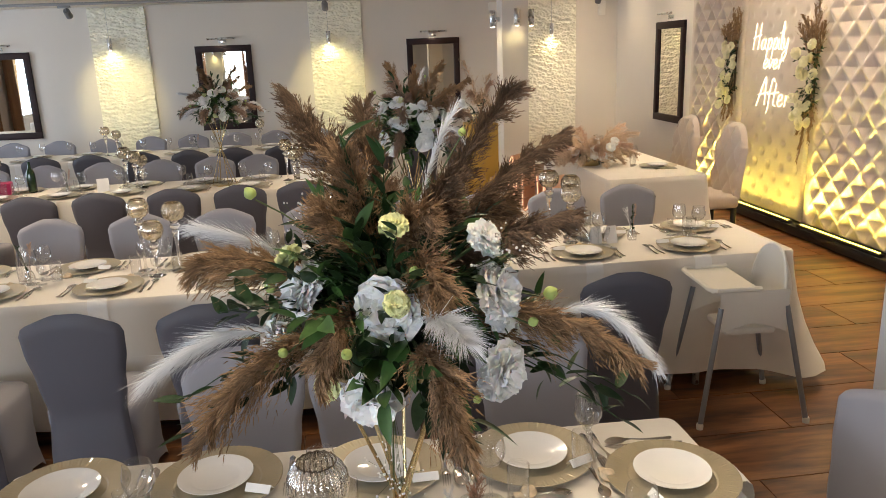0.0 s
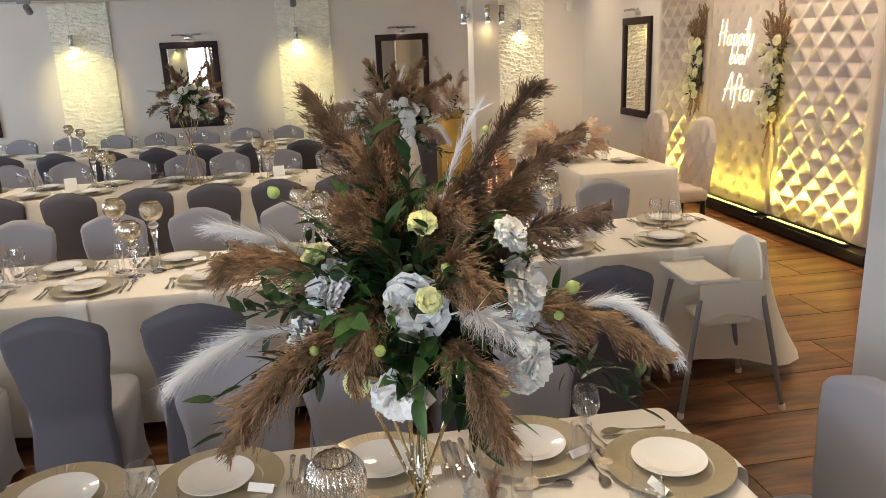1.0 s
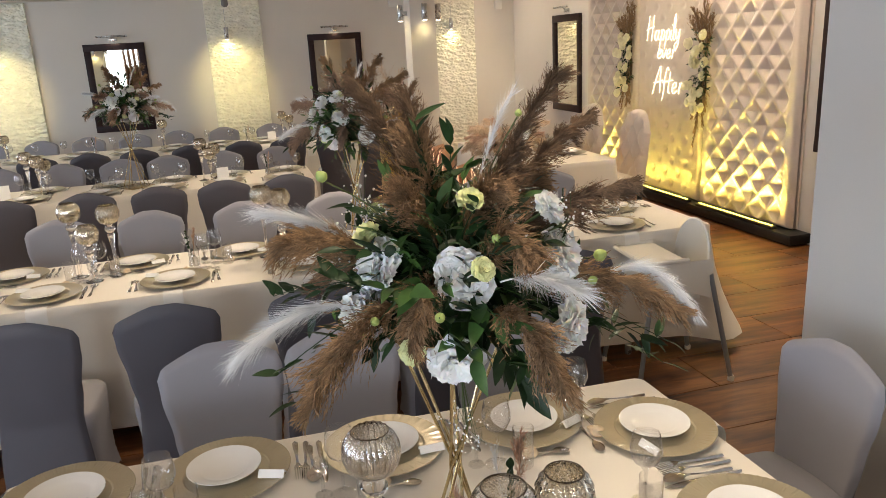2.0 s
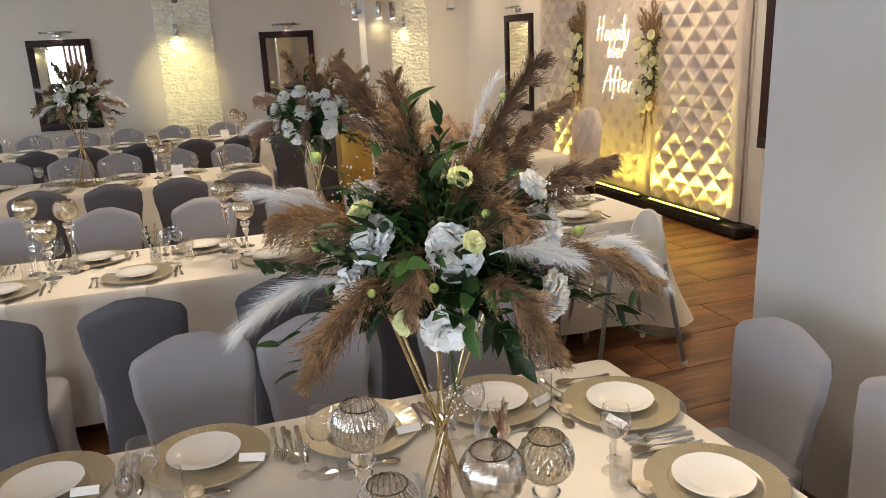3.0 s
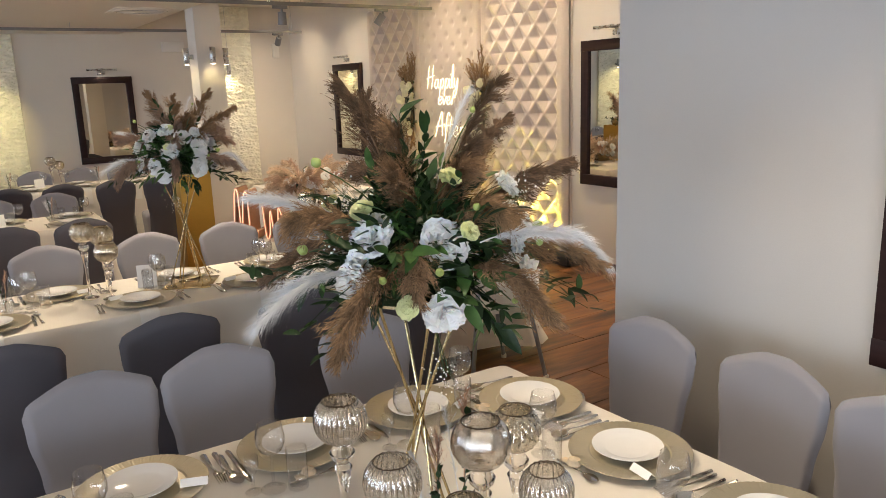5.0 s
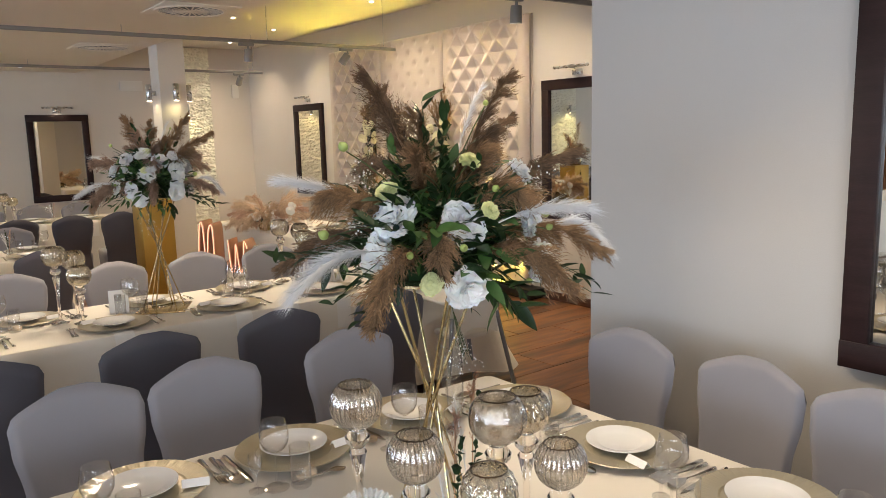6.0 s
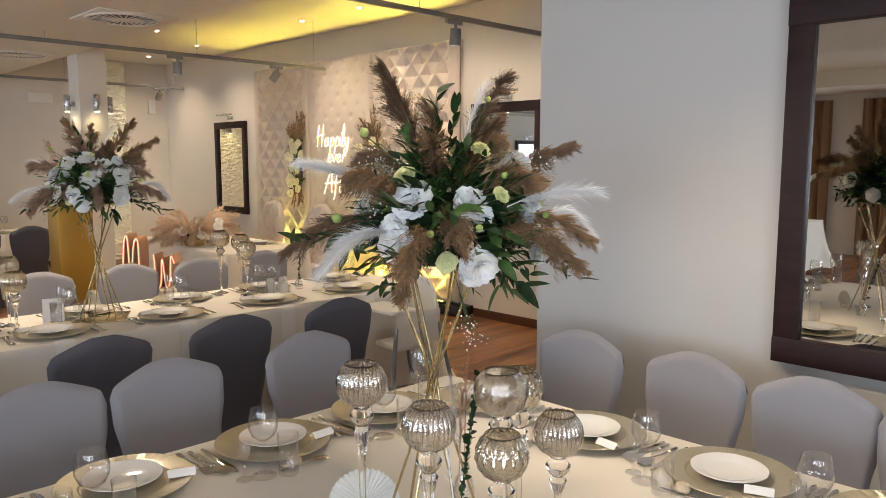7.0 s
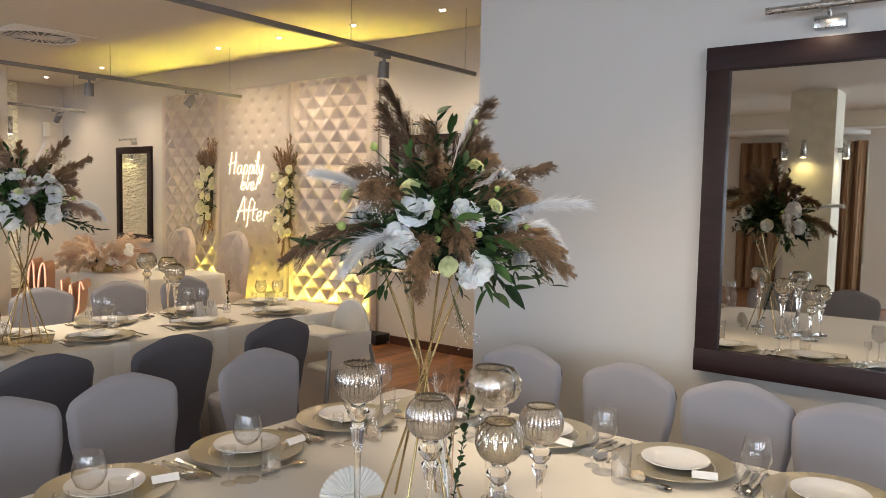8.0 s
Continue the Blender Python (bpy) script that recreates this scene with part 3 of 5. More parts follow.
GLYPH = {
    "H": [[(0.05, 0), (0.16, 1.0)], [(0.40, 0), (0.50, 1.0)], [(-0.02, 0.42), (0.25, 0.50), (0.56, 0.56)]],
    "a": [[(0.30, 0.38), (0.12, 0.36), (0.04, 0.12), (0.16, 0.0), (0.30, 0.18), (0.33, 0.40), (0.30, 0.08), (0.42, 0.02)]],
    "p": [[(0.02, -0.34), (0.12, 0.40)], [(0.10, 0.22), (0.22, 0.42), (0.34, 0.28), (0.24, 0.02), (0.10, 0.06)]],
    "i": [[(0.06, 0.38), (0.03, 0.08), (0.12, 0.0)], [(0.09, 0.56), (0.10, 0.60)]],
    "l": [[(0.02, 0.05), (0.16, 0.70), (0.13, 0.98), (0.06, 0.70), (0.06, 0.08), (0.16, 0.0)]],
    "y": [[(0.05, 0.40), (0.05, 0.10), (0.18, 0.06), (0.30, 0.40)], [(0.30, 0.40), (0.24, -0.15), (0.08, -0.36), (0.00, -0.20), (0.20, -0.02)]],
    "e": [[(0.04, 0.18), (0.24, 0.26), (0.22, 0.42), (0.08, 0.36), (0.04, 0.10), (0.16, 0.0), (0.32, 0.12)]],
    "v": [[(0.02, 0.40), (0.12, 0.02), (0.30, 0.42)]],
    "r": [[(0.08, 0.0), (0.10, 0.40)], [(0.10, 0.22), (0.20, 0.40), (0.32, 0.34)]],
    "A": [[(0.0, -0.08), (0.22, 0.62), (0.38, 1.0), (0.42, 0.6), (0.46, 0.0)], [(0.02, 0.36), (0.30, 0.40), (0.60, 0.48)]],
    "f": [[(0.34, 0.86), (0.24, 0.96), (0.14, 0.60), (0.10, -0.10), (0.04, -0.30)], [(0.0, 0.40), (0.34, 0.44)]],
    "t": [[(0.16, 0.80), (0.10, 0.10), (0.24, 0.0)], [(0.0, 0.44), (0.34, 0.50)]],
}
ADVANCE = {"H": 0.60, "a": 0.42, "p": 0.38, "i": 0.16, "l": 0.18, "y": 0.36, "e": 0.34, "v": 0.32, "r": 0.34, "A": 0.56, "f": 0.28, "t": 0.30}


def spline(P, n=6):
    Q = []
    for i in range(len(P) - 1):
        a, b, c, d = P[max(i - 1, 0)], P[i], P[i + 1], P[min(i + 2, len(P) - 1)]
        for k in range(n):
            t = k / n
            Q.append(0.5 * ((2 * b) + (c - a) * t + (2 * a - 5 * b + 4 * c - d) * t * t + (3 * b - a - 3 * c + d) * t ** 3))
    return Q + [P[-1]]


def neon_word(text, y0, y1, z, parent, tall=1.0):
    """Handwritten neon tubes from y0 (start) to y1 (end), standing on the line z."""
    total = sum(ADVANCE[c] for c in text)
    s, x = abs(y1 - y0) / total, 0.0
    word = thing("neon_word", "", "", pose(X1 - 0.125, y0, z, 0, 0, -90))
    word.parent = parent
    for c in text:
        gs = [tube([tuple(q) for q in spline([Vector(((x + px + 0.10 * pz) * s, 0, pz * s * tall)) for px, pz in stroke])], 0.0042, 6) for stroke in GLYPH[c]]
        part("letter", add(*gs), NEON, word, "glowing neon letter " + c)
        x += ADVANCE[c]


sign = thing("neon_sign", "warm white neon words Happily ever After on the screen", "neon sign")
neon_word("Happily", 8.06, 7.40, 1.765, sign)
neon_word("ever", 7.83, 7.47, 1.575, sign, 0.85)
neon_word("After", 7.91, 7.31, 1.21, sign, 0.85)


# ---- tables ----
def table(name, corners, z, drop, label, seed, cloth_label="", fold=0.022, flare=0.05, swing=0.09):
    """A table under a floor-length cloth; corners run anticlockwise. The cloth lies on it as a thing of its own."""
    P = [Vector((x, y, 0)) for x, y in corners]
    mid = sum(P, Vector()) / len(P)
    ob = thing(name, label, "table", pose(mid.x, mid.y, 0))
    inner = [(p - mid) * 0.985 for p in P]
    part("tabletop", add(([(*p.xy, z - 0.035) for p in inner] + [(*p.xy, z - 0.008) for p in inner], [(3, 2, 1, 0), (4, 5, 6, 7)] + [(i, (i + 1) % 4, 4 + (i + 1) % 4, 4 + i) for i in range(4)])), GREY_METAL, ob, smooth=False)
    for p in inner:
        q = p * 0.9
        part("leg", tube([(q.x, q.y, 0), (q.x, q.y, z - 0.036)], 0.02), STEEL, ob)
    # perimeter with rounded corners
    ring, norm, step = [], [], 0.035
    for i in range(4):
        a, b, c = P[i - 1], P[i], P[(i + 1) % 4]
        d0, d1 = (b - a).normalized(), (c - b).normalized()
        n0, n1 = Vector((d0.y, -d0.x, 0)), Vector((d1.y, -d1.x, 0))
        for k in range(5):
            n = n0.lerp(n1, k / 4).normalized()
            ring.append(b - (n0 + n1) * 0.035 + n * 0.035), norm.append(n)
        m = int((c - b).length / step)
        for k in range(2, m - 1):
            ring.append(b + (c - b) * (k / m)), norm.append(n1)
    N = len(ring)
    rows = [(-0.02, z, 0), (-0.004, z - 0.001, 0), (0.004, z - 0.012, 0), (0.006, z - 0.05, 0.05)] + [(0.008 + flare * v * v, z - 0.05 - (z - 0.05 - drop) * v, 0.12 + 0.88 * v) for v in (0.15, 0.35, 0.6, 0.8, 1.0)]
    V, F = [], []
    for off, zz, amp in rows:
        s = 0.0
        for i in range(N):
            s += (ring[i] - ring[i - 1]).length
            wob = fold * amp * (math.sin(s * 21 + 2.0 * noise.noise(Vector((s * 1.3, seed, 0)))) * (0.5 + 0.8 * noise.noise(Vector((s * 0.9, seed, 5)))) + 0.5 * noise.noise(Vector((s * 6, seed, zz * 2))))
            corner = swing * amp * amp * math.exp(-min((ring[i] - q).length for q in P) ** 2 / 0.02)
            p = ring[i] + norm[i] * (off + wob + corner)
            V.append((p.x, p.y, zz + (0.012 * noise.noise(Vector((s * 2, seed, 9))) if amp == 1.0 else 0)))
    for k in range(len(rows) - 1):
        for i in range(N):
            j = (i + 1) % N
            F.append((k * N + i, (k + 1) * N + i, (k + 1) * N + j, k * N + j))
    F.append(tuple(range(N)))
    whole("tablecloth", (V, F), CLOTH, cloth_label or "ivory floor-length tablecloth draped over a banquet table", "tablecloth", sharp=50)
    return ob


def rect(x0, x1, y0, y1):
    return [(x0, y0), (x1, y0), (x1, y1), (x0, y1)]


T2Y = (4.02, 4.81)
table("banquet_table", [(-0.87, 0.56), (1.07, 0.56), (1.045, 2.375), (-0.87, 2.405)], TZ - 0.003, 0.03, "wide banquet table set with gold chargers and goblets", 1.0)
table("banquet_table", rect(-6.5, 2.474, *T2Y), TZ - 0.003, 0.10, "long banquet table with a tall flower stand", 2.0, fold=0.012, flare=0.012, swing=0.20)
table("banquet_table", rect(-6.5, 0.49, 7.0, 7.79), TZ - 0.003, 0.03, "long banquet table with a tall flower stand", 3.0)
table("banquet_table", rect(-6.5, 1.75, 9.80, 10.59), TZ - 0.003, 0.03, "long banquet table near the wall", 4.0)
table("head_table", rect(2.28, 3.18, 6.44, 8.5), 0.757, 0.05, "small head table for the couple", 5.0, "ivory tablecloth over the head table", 0.012)


# ---- chairs ----
def back_shape(front):
    zb = 0.44 if front else 0.015
    table_hw = ((0.0, 0.200), (0.2, 0.180), (0.44, 0.164), (0.6, 0.184), (0.76, 0.208), (0.86, 0.213), (0.95, 0.208))
    def hw(z):
        for (a, p), (b, q) in zip(table_hw, table_hw[1:]):
            if z <= b:
                t = (z - a) / (b - a)
                t = t * t * (3 - 2 * t)
                return p + (q - p) * t
        return table_hw[-1][1]
    def f(u, v):
        s = 2 * u - 1
        a = abs(s)
        top = 0.932 - 0.072 * max(0, (a - 0.22) / 0.78) ** 1.35 - 0.03 * max(0, (a - 0.88) / 0.12) ** 2
        base = zb + (0.0 if front else 0.05 * (1 - a ** 3))
        z = base + v * (top - base)
        w = hw(z) * (1 - 0.10 * max(0, (z - 0.86) / 0.065) ** 2)
        rim = min(1.0, min((1 - a) / 0.14, (1 - v) * (top - base) / 0.035))
        th = 0.024 * math.sqrt(max(0.0, rim * (2 - rim))) * (1 if front else 0.85)
        lean = -0.10 * max(0, z - 0.44) - (0.03 * (1 - min(1, z / 0.44)) if not front else 0)
        curve = 0.018 * (s * s)
        return (s * w, lean + curve + (th if front else -th), z)
    return sheet(26, 26, f)


def seat_shape():
    rows, seg = [(0.0, 0.468), (0.6, 0.468), (0.93, 0.462), (1.0, 0.445), (1.0, 0.40), (0.955, 0.26), (0.96, 0.12), (1.03, 0.012)], 40
    V, F = [], []
    for k, (r, z) in enumerate(rows):
        for i in range(seg):
            a = 2 * math.pi * i / seg
            c, s = math.cos(a), math.sin(a)
            e = 2 / 5.0
            x, y = 0.195 * r * math.copysign(abs(c) ** e, c), 0.205 * r * math.copysign(abs(s) ** e, s)
            arch = 0.07 * (1 - min(1, abs(math.sin(2 * a)) * 1.25)) if k == len(rows) - 1 else 0
            V.append((x, y + 0.20, z + arch))
    for k in range(len(rows) - 1):
        for i in range(seg):
            j = (i + 1) % seg
            F.append((k * seg + i, (k + 1) * seg + i, (k + 1) * seg + j, k * seg + j))
    return V, F


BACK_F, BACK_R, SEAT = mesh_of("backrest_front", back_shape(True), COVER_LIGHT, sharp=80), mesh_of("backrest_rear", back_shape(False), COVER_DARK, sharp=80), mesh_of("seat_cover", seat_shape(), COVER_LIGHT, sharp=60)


def banquet_chair(m, label="banquet chair in a grey stretch cover with a charcoal back"):
    ob = thing("banquet_chair", label, "chair", m, group="covered chairs at the tables")
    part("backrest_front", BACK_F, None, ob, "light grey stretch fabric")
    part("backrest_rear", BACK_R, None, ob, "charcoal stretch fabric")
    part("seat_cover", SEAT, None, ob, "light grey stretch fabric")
    return ob


first_chair = banquet_chair(pose(-0.52, 3.477, 0, 0, 0, 2) @ Matrix.Diagonal((1, 1, 0.955, 1)))
def chair_at(x, y, rz, wide=1.0, tall=0.955):
    copy_thing(first_chair, pose(x, y, 0, 0, 0, rz + rnd.uniform(-3, 3)) @ Matrix.Diagonal((wide, 1, tall / 0.955, 1)))


for x in (-2.73, -2.17, -1.62, -1.066, 0.10, 0.69, 1.31):
    chair_at(x, 3.477, 0)
for x in (-3.0, -2.45, -1.88, -1.31, -0.76, -0.155, 0.465, 1.02, 1.56, 2.09):
    chair_at(x, 5.465, 180)
for x in (-0.30, 0.128, 0.733):
    chair_at(x, 2.868, 180)
for x, y in ((1.54, 2.11), (1.535, 1.60), (1.51, 1.165), (1.47, 0.765)):
    chair_at(x, y, 90, 0.97)
for x in (-4.0, -3.46, -2.94, -2.42, -1.89, -1.315, -0.79, -0.29, 0.222):
    chair_at(x, 6.54, 0)
for x in (-3.55, -3.0, -2.42, -1.85, -1.30, -0.85, -0.31, 0.25):
    chair_at(x, 8.42, 180)
for x in (-4.45, -3.9, -3.35, -2.8, -2.25, -1.715, -1.21, -0.66, -0.075, 0.43, 0.97, 1.47):
    chair_at(x, 9.28, 0)
for x in (-4.4, -3.8, -3.2, -2.6, -2.03, -1.45, -0.9, -0.30, 0.35, 0.9, 1.42):
    chair_at(x, 11.12, 180)
for y in (1.9, 1.35, 0.85):
    chair_at(-1.45, y, -90)


def tufted_chair(m):
    ob = thing("tufted_chair", "tall beige button-tufted chair at the head table", "chair", m, group="couple's tufted chairs")
    def f(u, v):
        s = 2 * u - 1
        top = 1.13 - 0.10 * abs(s) ** 2.5
        z = 0.45 + v * (top - 0.45)
        w = 0.25 * (1 - 0.25 * max(0, v - 0.8) / 0.2 * abs(s))
        rim = min(1.0, min((1 - abs(s)) / 0.15, (1 - v) / 0.06 + 0.0))
        tuft = abs(math.sin(math.pi * (s * 1.3 + z * 4))) * abs(math.sin(math.pi * (s * 1.3 - z * 4)))
        return (s * w, -0.12 * (z - 0.45) + 0.07 * math.sqrt(max(0, rim * (2 - rim))) * (0.7 + 0.45 * tuft ** 0.5), z)
    part("backrest", sheet(40, 60, f), TUFT, ob)
    part("backrest_rear", sheet(16, 16, lambda u, v: ((2 * u - 1) * 0.25 * (1 - 0.25 * max(0, v - 0.8) / 0.2 * abs(2 * u - 1)), -0.12 * v * (0.68 - 0.10 * abs(2 * u - 1) ** 2.5) - 0.03 * math.sin(math.pi * min(u, 1 - u) * 1), 0.45 + v * (0.68 - 0.10 * abs(2 * u - 1) ** 2.5))), TUFT, ob)
    part("seat", block(0, 0.24, 0.43, 0.50, 0.50, 0.13, 0.04, 3), TUFT, ob)
    for x in (-0.21, 0.21):
        for y in (0.03, 0.45):
            part("leg", tube([(x, y, 0), (x, y, 0.37)], 0.022, 8, 1.2), BLACK, ob)
    return ob


tufted_chair(pose(3.64, 6.98, 0, 0, 0, 90))
tufted_chair(pose(3.64, 7.93, 0, 0, 0, 90))


def high_chair(m):
    """Plastic child seat on four splayed tubes; faces +y."""
    ob = thing("high_chair", "white plastic high chair on grey splayed legs", "high chair", m)
    def shell(u, v):
        s = 2 * u - 1
        c = max(0.0, math.cos(math.pi / 2 * s))
        rim, low = 0.60 + 0.262 * c ** 0.75, 0.585 - 0.115 * c ** 0.8
        y = -0.085 - 0.03 * c - 0.075 * c * math.sin(math.pi * min(1, 0.15 + v * 0.85)) + 0.05 * (1 - v) * c
        return (0.178 * math.sin(math.pi / 2 * s), y, low + (rim - low) * v)
    V, F = sheet(28, 14, shell)
    V2 = [(x * 0.93, y + 0.014, z) for x, y, z in V]
    part("seat_back", add((V, F), (V2, [tuple(reversed(f)) for f in F])), PLASTIC, ob)
    part("seat_rim", tube([tuple((Vector(V[14 * 29 + i]) + Vector(V2[14 * 29 + i])) / 2) for i in range(29)], 0.009, 8), PLASTIC, ob)
    part("seat_pan", block(0, 0.05, 0.45, 0.24, 0.26, 0.04, 0.016), PLASTIC, ob)
    tray = thing("tray", "", "")
    tray.parent = ob
    part("tray_deck", block(0, 0.17, 0.690, 0.40, 0.24, 0.012, 0.005), PLASTIC, tray)
    part("tray_rim", tube([(-0.2, 0.05, 0.700), (-0.2, 0.27, 0.700), (-0.17, 0.295, 0.700), (0.17, 0.295, 0.700), (0.2, 0.27, 0.700), (0.2, 0.05, 0.700)], 0.013, 8), PLASTIC, tray)
    for sx in (-1, 1):
        def guard(u, v, sx=sx):
            return (sx * (0.178 + 0.012 * v), -0.10 + 0.34 * u, 0.685 - (1 - v) * (0.05 * abs(2 * u - 1) ** 1.5 + 0.17))
        G = sheet(12, 5, guard)
        part("side_guard", add(G, ([(x * 0.965, y, z) for x, y, z in G[0]], [tuple(reversed(f)) for f in G[1]])), PLASTIC, ob)
        for sy in (-1, 1):
            out = 0.252 if sx < 0 else 0.205
            part("leg", tube([(sx * 0.178, 0.07 + sy * 0.165, 0.60), (sx * out, 0.07 + sy * 0.27, 0.012)], 0.0135, 10), PLASTIC_GREY, ob, "grey tube")
            part("foot", turned(lathe([(0, 0), (0.017, 0), (0.018, 0.02), (0.014, 0.03), (0, 0.03)], 12), pose(sx * (out + 0.0005), 0.07 + sy * 0.271, 0)), PLASTIC, ob, "white foot cap")
    return ob


high_chair(pose(2.11, 3.80, 0, 0, 0, 86))


# ---- tableware ----
def rib_plate(a, k):
    return 1 + (0.006 * math.cos(60 * a) if k in (2, 3, 4, 5) else 0)


def fluted(g):
    """Fine radial flutes on the rim, two rings of beads inside it."""
    V = []
    for k, (x, y, z) in enumerate(g[0]):
        r = math.hypot(x, y)
        V.append((x, y, z + (0.0007 * (k % 2) if 0.127 < r and z > 0.007 else 0)))
    return V, g[1]


CHARGER = mesh_of("charger", fluted(lathe([(0, 0.003), (0.110, 0.003), (0.115, 0.006), (0.132, 0.008), (0.150, 0.0105), (0.169, 0.013), (0.171, 0.0115), (0.145, 0.005), (0.11, 0.0), (0, 0.0)], 192, rib_plate)), GOLD_GLASS, sharp=15)
PLATE = mesh_of("plate", lathe([(0, 0.006), (0.058, 0.006), (0.066, 0.009), (0.094, 0.0165), (0.0985, 0.0175), (0.099, 0.016), (0.07, 0.005), (0.06, 0.0), (0, 0.0)], 48), PORCELAIN)
WINE = mesh_of("wine_glass", lathe([(0, 0.002), (0.033, 0.001), (0.034, 0.003), (0.012, 0.006), (0.0045, 0.012), (0.0038, 0.05), (0.0045, 0.096), (0.014, 0.102), (0.030, 0.115), (0.0385, 0.135), (0.0385, 0.155), (0.032, 0.188), (0.0312, 0.188), (0.0375, 0.155), (0.0375, 0.136), (0.029, 0.117), (0.013, 0.1045), (0, 0.102)], 32), GLASS)
TUMBLER = mesh_of("tumbler", lathe([(0, 0.0), (0.025, 0.0), (0.027, 0.003), (0.0285, 0.115), (0.0272, 0.115), (0.0257, 0.014), (0, 0.012)], 24), GLASS)
SHOT = mesh_of("shot_glass", lathe([(0, 0.001), (0.022, 0.001), (0.022, 0.003), (0.005, 0.007), (0.004, 0.05), (0.012, 0.06), (0.019, 0.08), (0.018, 0.105), (0.017, 0.105), (0.018, 0.08), (0, 0.056)], 20), GLASS)


def flat_tool(outline, z=0.0, thick=0.0022, lift=None):
    """A flat metal tool from half-widths along its length, slightly domed."""
    V, F, n = [], [], len(outline)
    for y, w in outline:
        h = lift(y) if lift else 0
        V += [(-w, y, z + h), (0, y, z + h + thick * 1.3), (w, y, z + h), (0, y, z + h - thick * 0.2)]
    for k in range(n - 1):
        for i in range(4):
            j = (i + 1) % 4
            F.append((k * 4 + i, k * 4 + j, (k + 1) * 4 + j, (k + 1) * 4 + i))
    F += [(3, 2, 1, 0), tuple((n - 1) * 4 + i for i in range(4))]
    return V, F


HANDLE = [(-0.10, 0.004), (-0.095, 0.0085), (-0.06, 0.007), (-0.01, 0.0035), (0.02, 0.003)]
lift = lambda y: 0.002 + 0.006 * max(0, min(1, (y + 0.02) / 0.05)) * (1 if y < 0.06 else max(0.2, 1 - (y - 0.06) / 0.05))
FORK = mesh_of("fork", add(flat_tool(HANDLE + [(0.035, 0.006), (0.045, 0.011), (0.055, 0.0115)], lift=lift), *[turned(flat_tool([(0.055, 0.0016), (0.08, 0.0015), (0.10, 0.0008)], lift=lift), pose(dx, 0, 0)) for dx in (-0.0095, -0.0032, 0.0032, 0.0095)]), CHROME)
SPOON = mesh_of("spoon", flat_tool(HANDLE + [(0.035, 0.007), (0.05, 0.017), (0.065, 0.0205), (0.08, 0.018), (0.092, 0.010), (0.096, 0.003)], lift=lift), CHROME)
KNIFE = mesh_of("knife", flat_tool([(-0.11, 0.004), (-0.10, 0.008), (-0.02, 0.0065), (-0.01, 0.005), (0.0, 0.009), (0.07, 0.0095), (0.10, 0.006), (0.112, 0.001)], 0.001), CHROME)
NAPKIN_STRIP = mesh_of("napkin", sheet(4, 26, lambda u, v: ((u - 0.5) * 0.092, 0.10 - (v * 0.520 if v < 0.55 else 0.286 + 0.006 + (0.012 * min(1, (v - 0.55) * 12))), (0.0035 if v < 0.55 else 0.0035 - (v - 0.55) * 0.42) + 0.0012 * math.sin(u * 9 + v * 6))), NAPKIN)
CARD = mesh_of("place_card", add(([(-0.035, -0.015, 0), (0.035, -0.015, 0), (0.035, 0, 0.017), (-0.035, 0, 0.017), (-0.035, 0.015, 0), (0.035, 0.015, 0)], [(0, 1, 2, 3), (3, 2, 5, 4)])), PAPER)
FAVOUR = mesh_of("favour", add(turned(lathe([(0, 0), (0.018, 0.0), (0.022, 0.008), (0.016, 0.02), (0.006, 0.024), (0, 0.028)], 14), pose(0, 0, 0)), block(0.025, 0.005, 0.005, 0.03, 0.02, 0.009, 0.003)), CREAM_WAX)


def item(name, mesh, label, category, m, group):
    ob = new(name, mesh)
    ob.matrix_basis = m
    return tagged(ob, label, category, group)


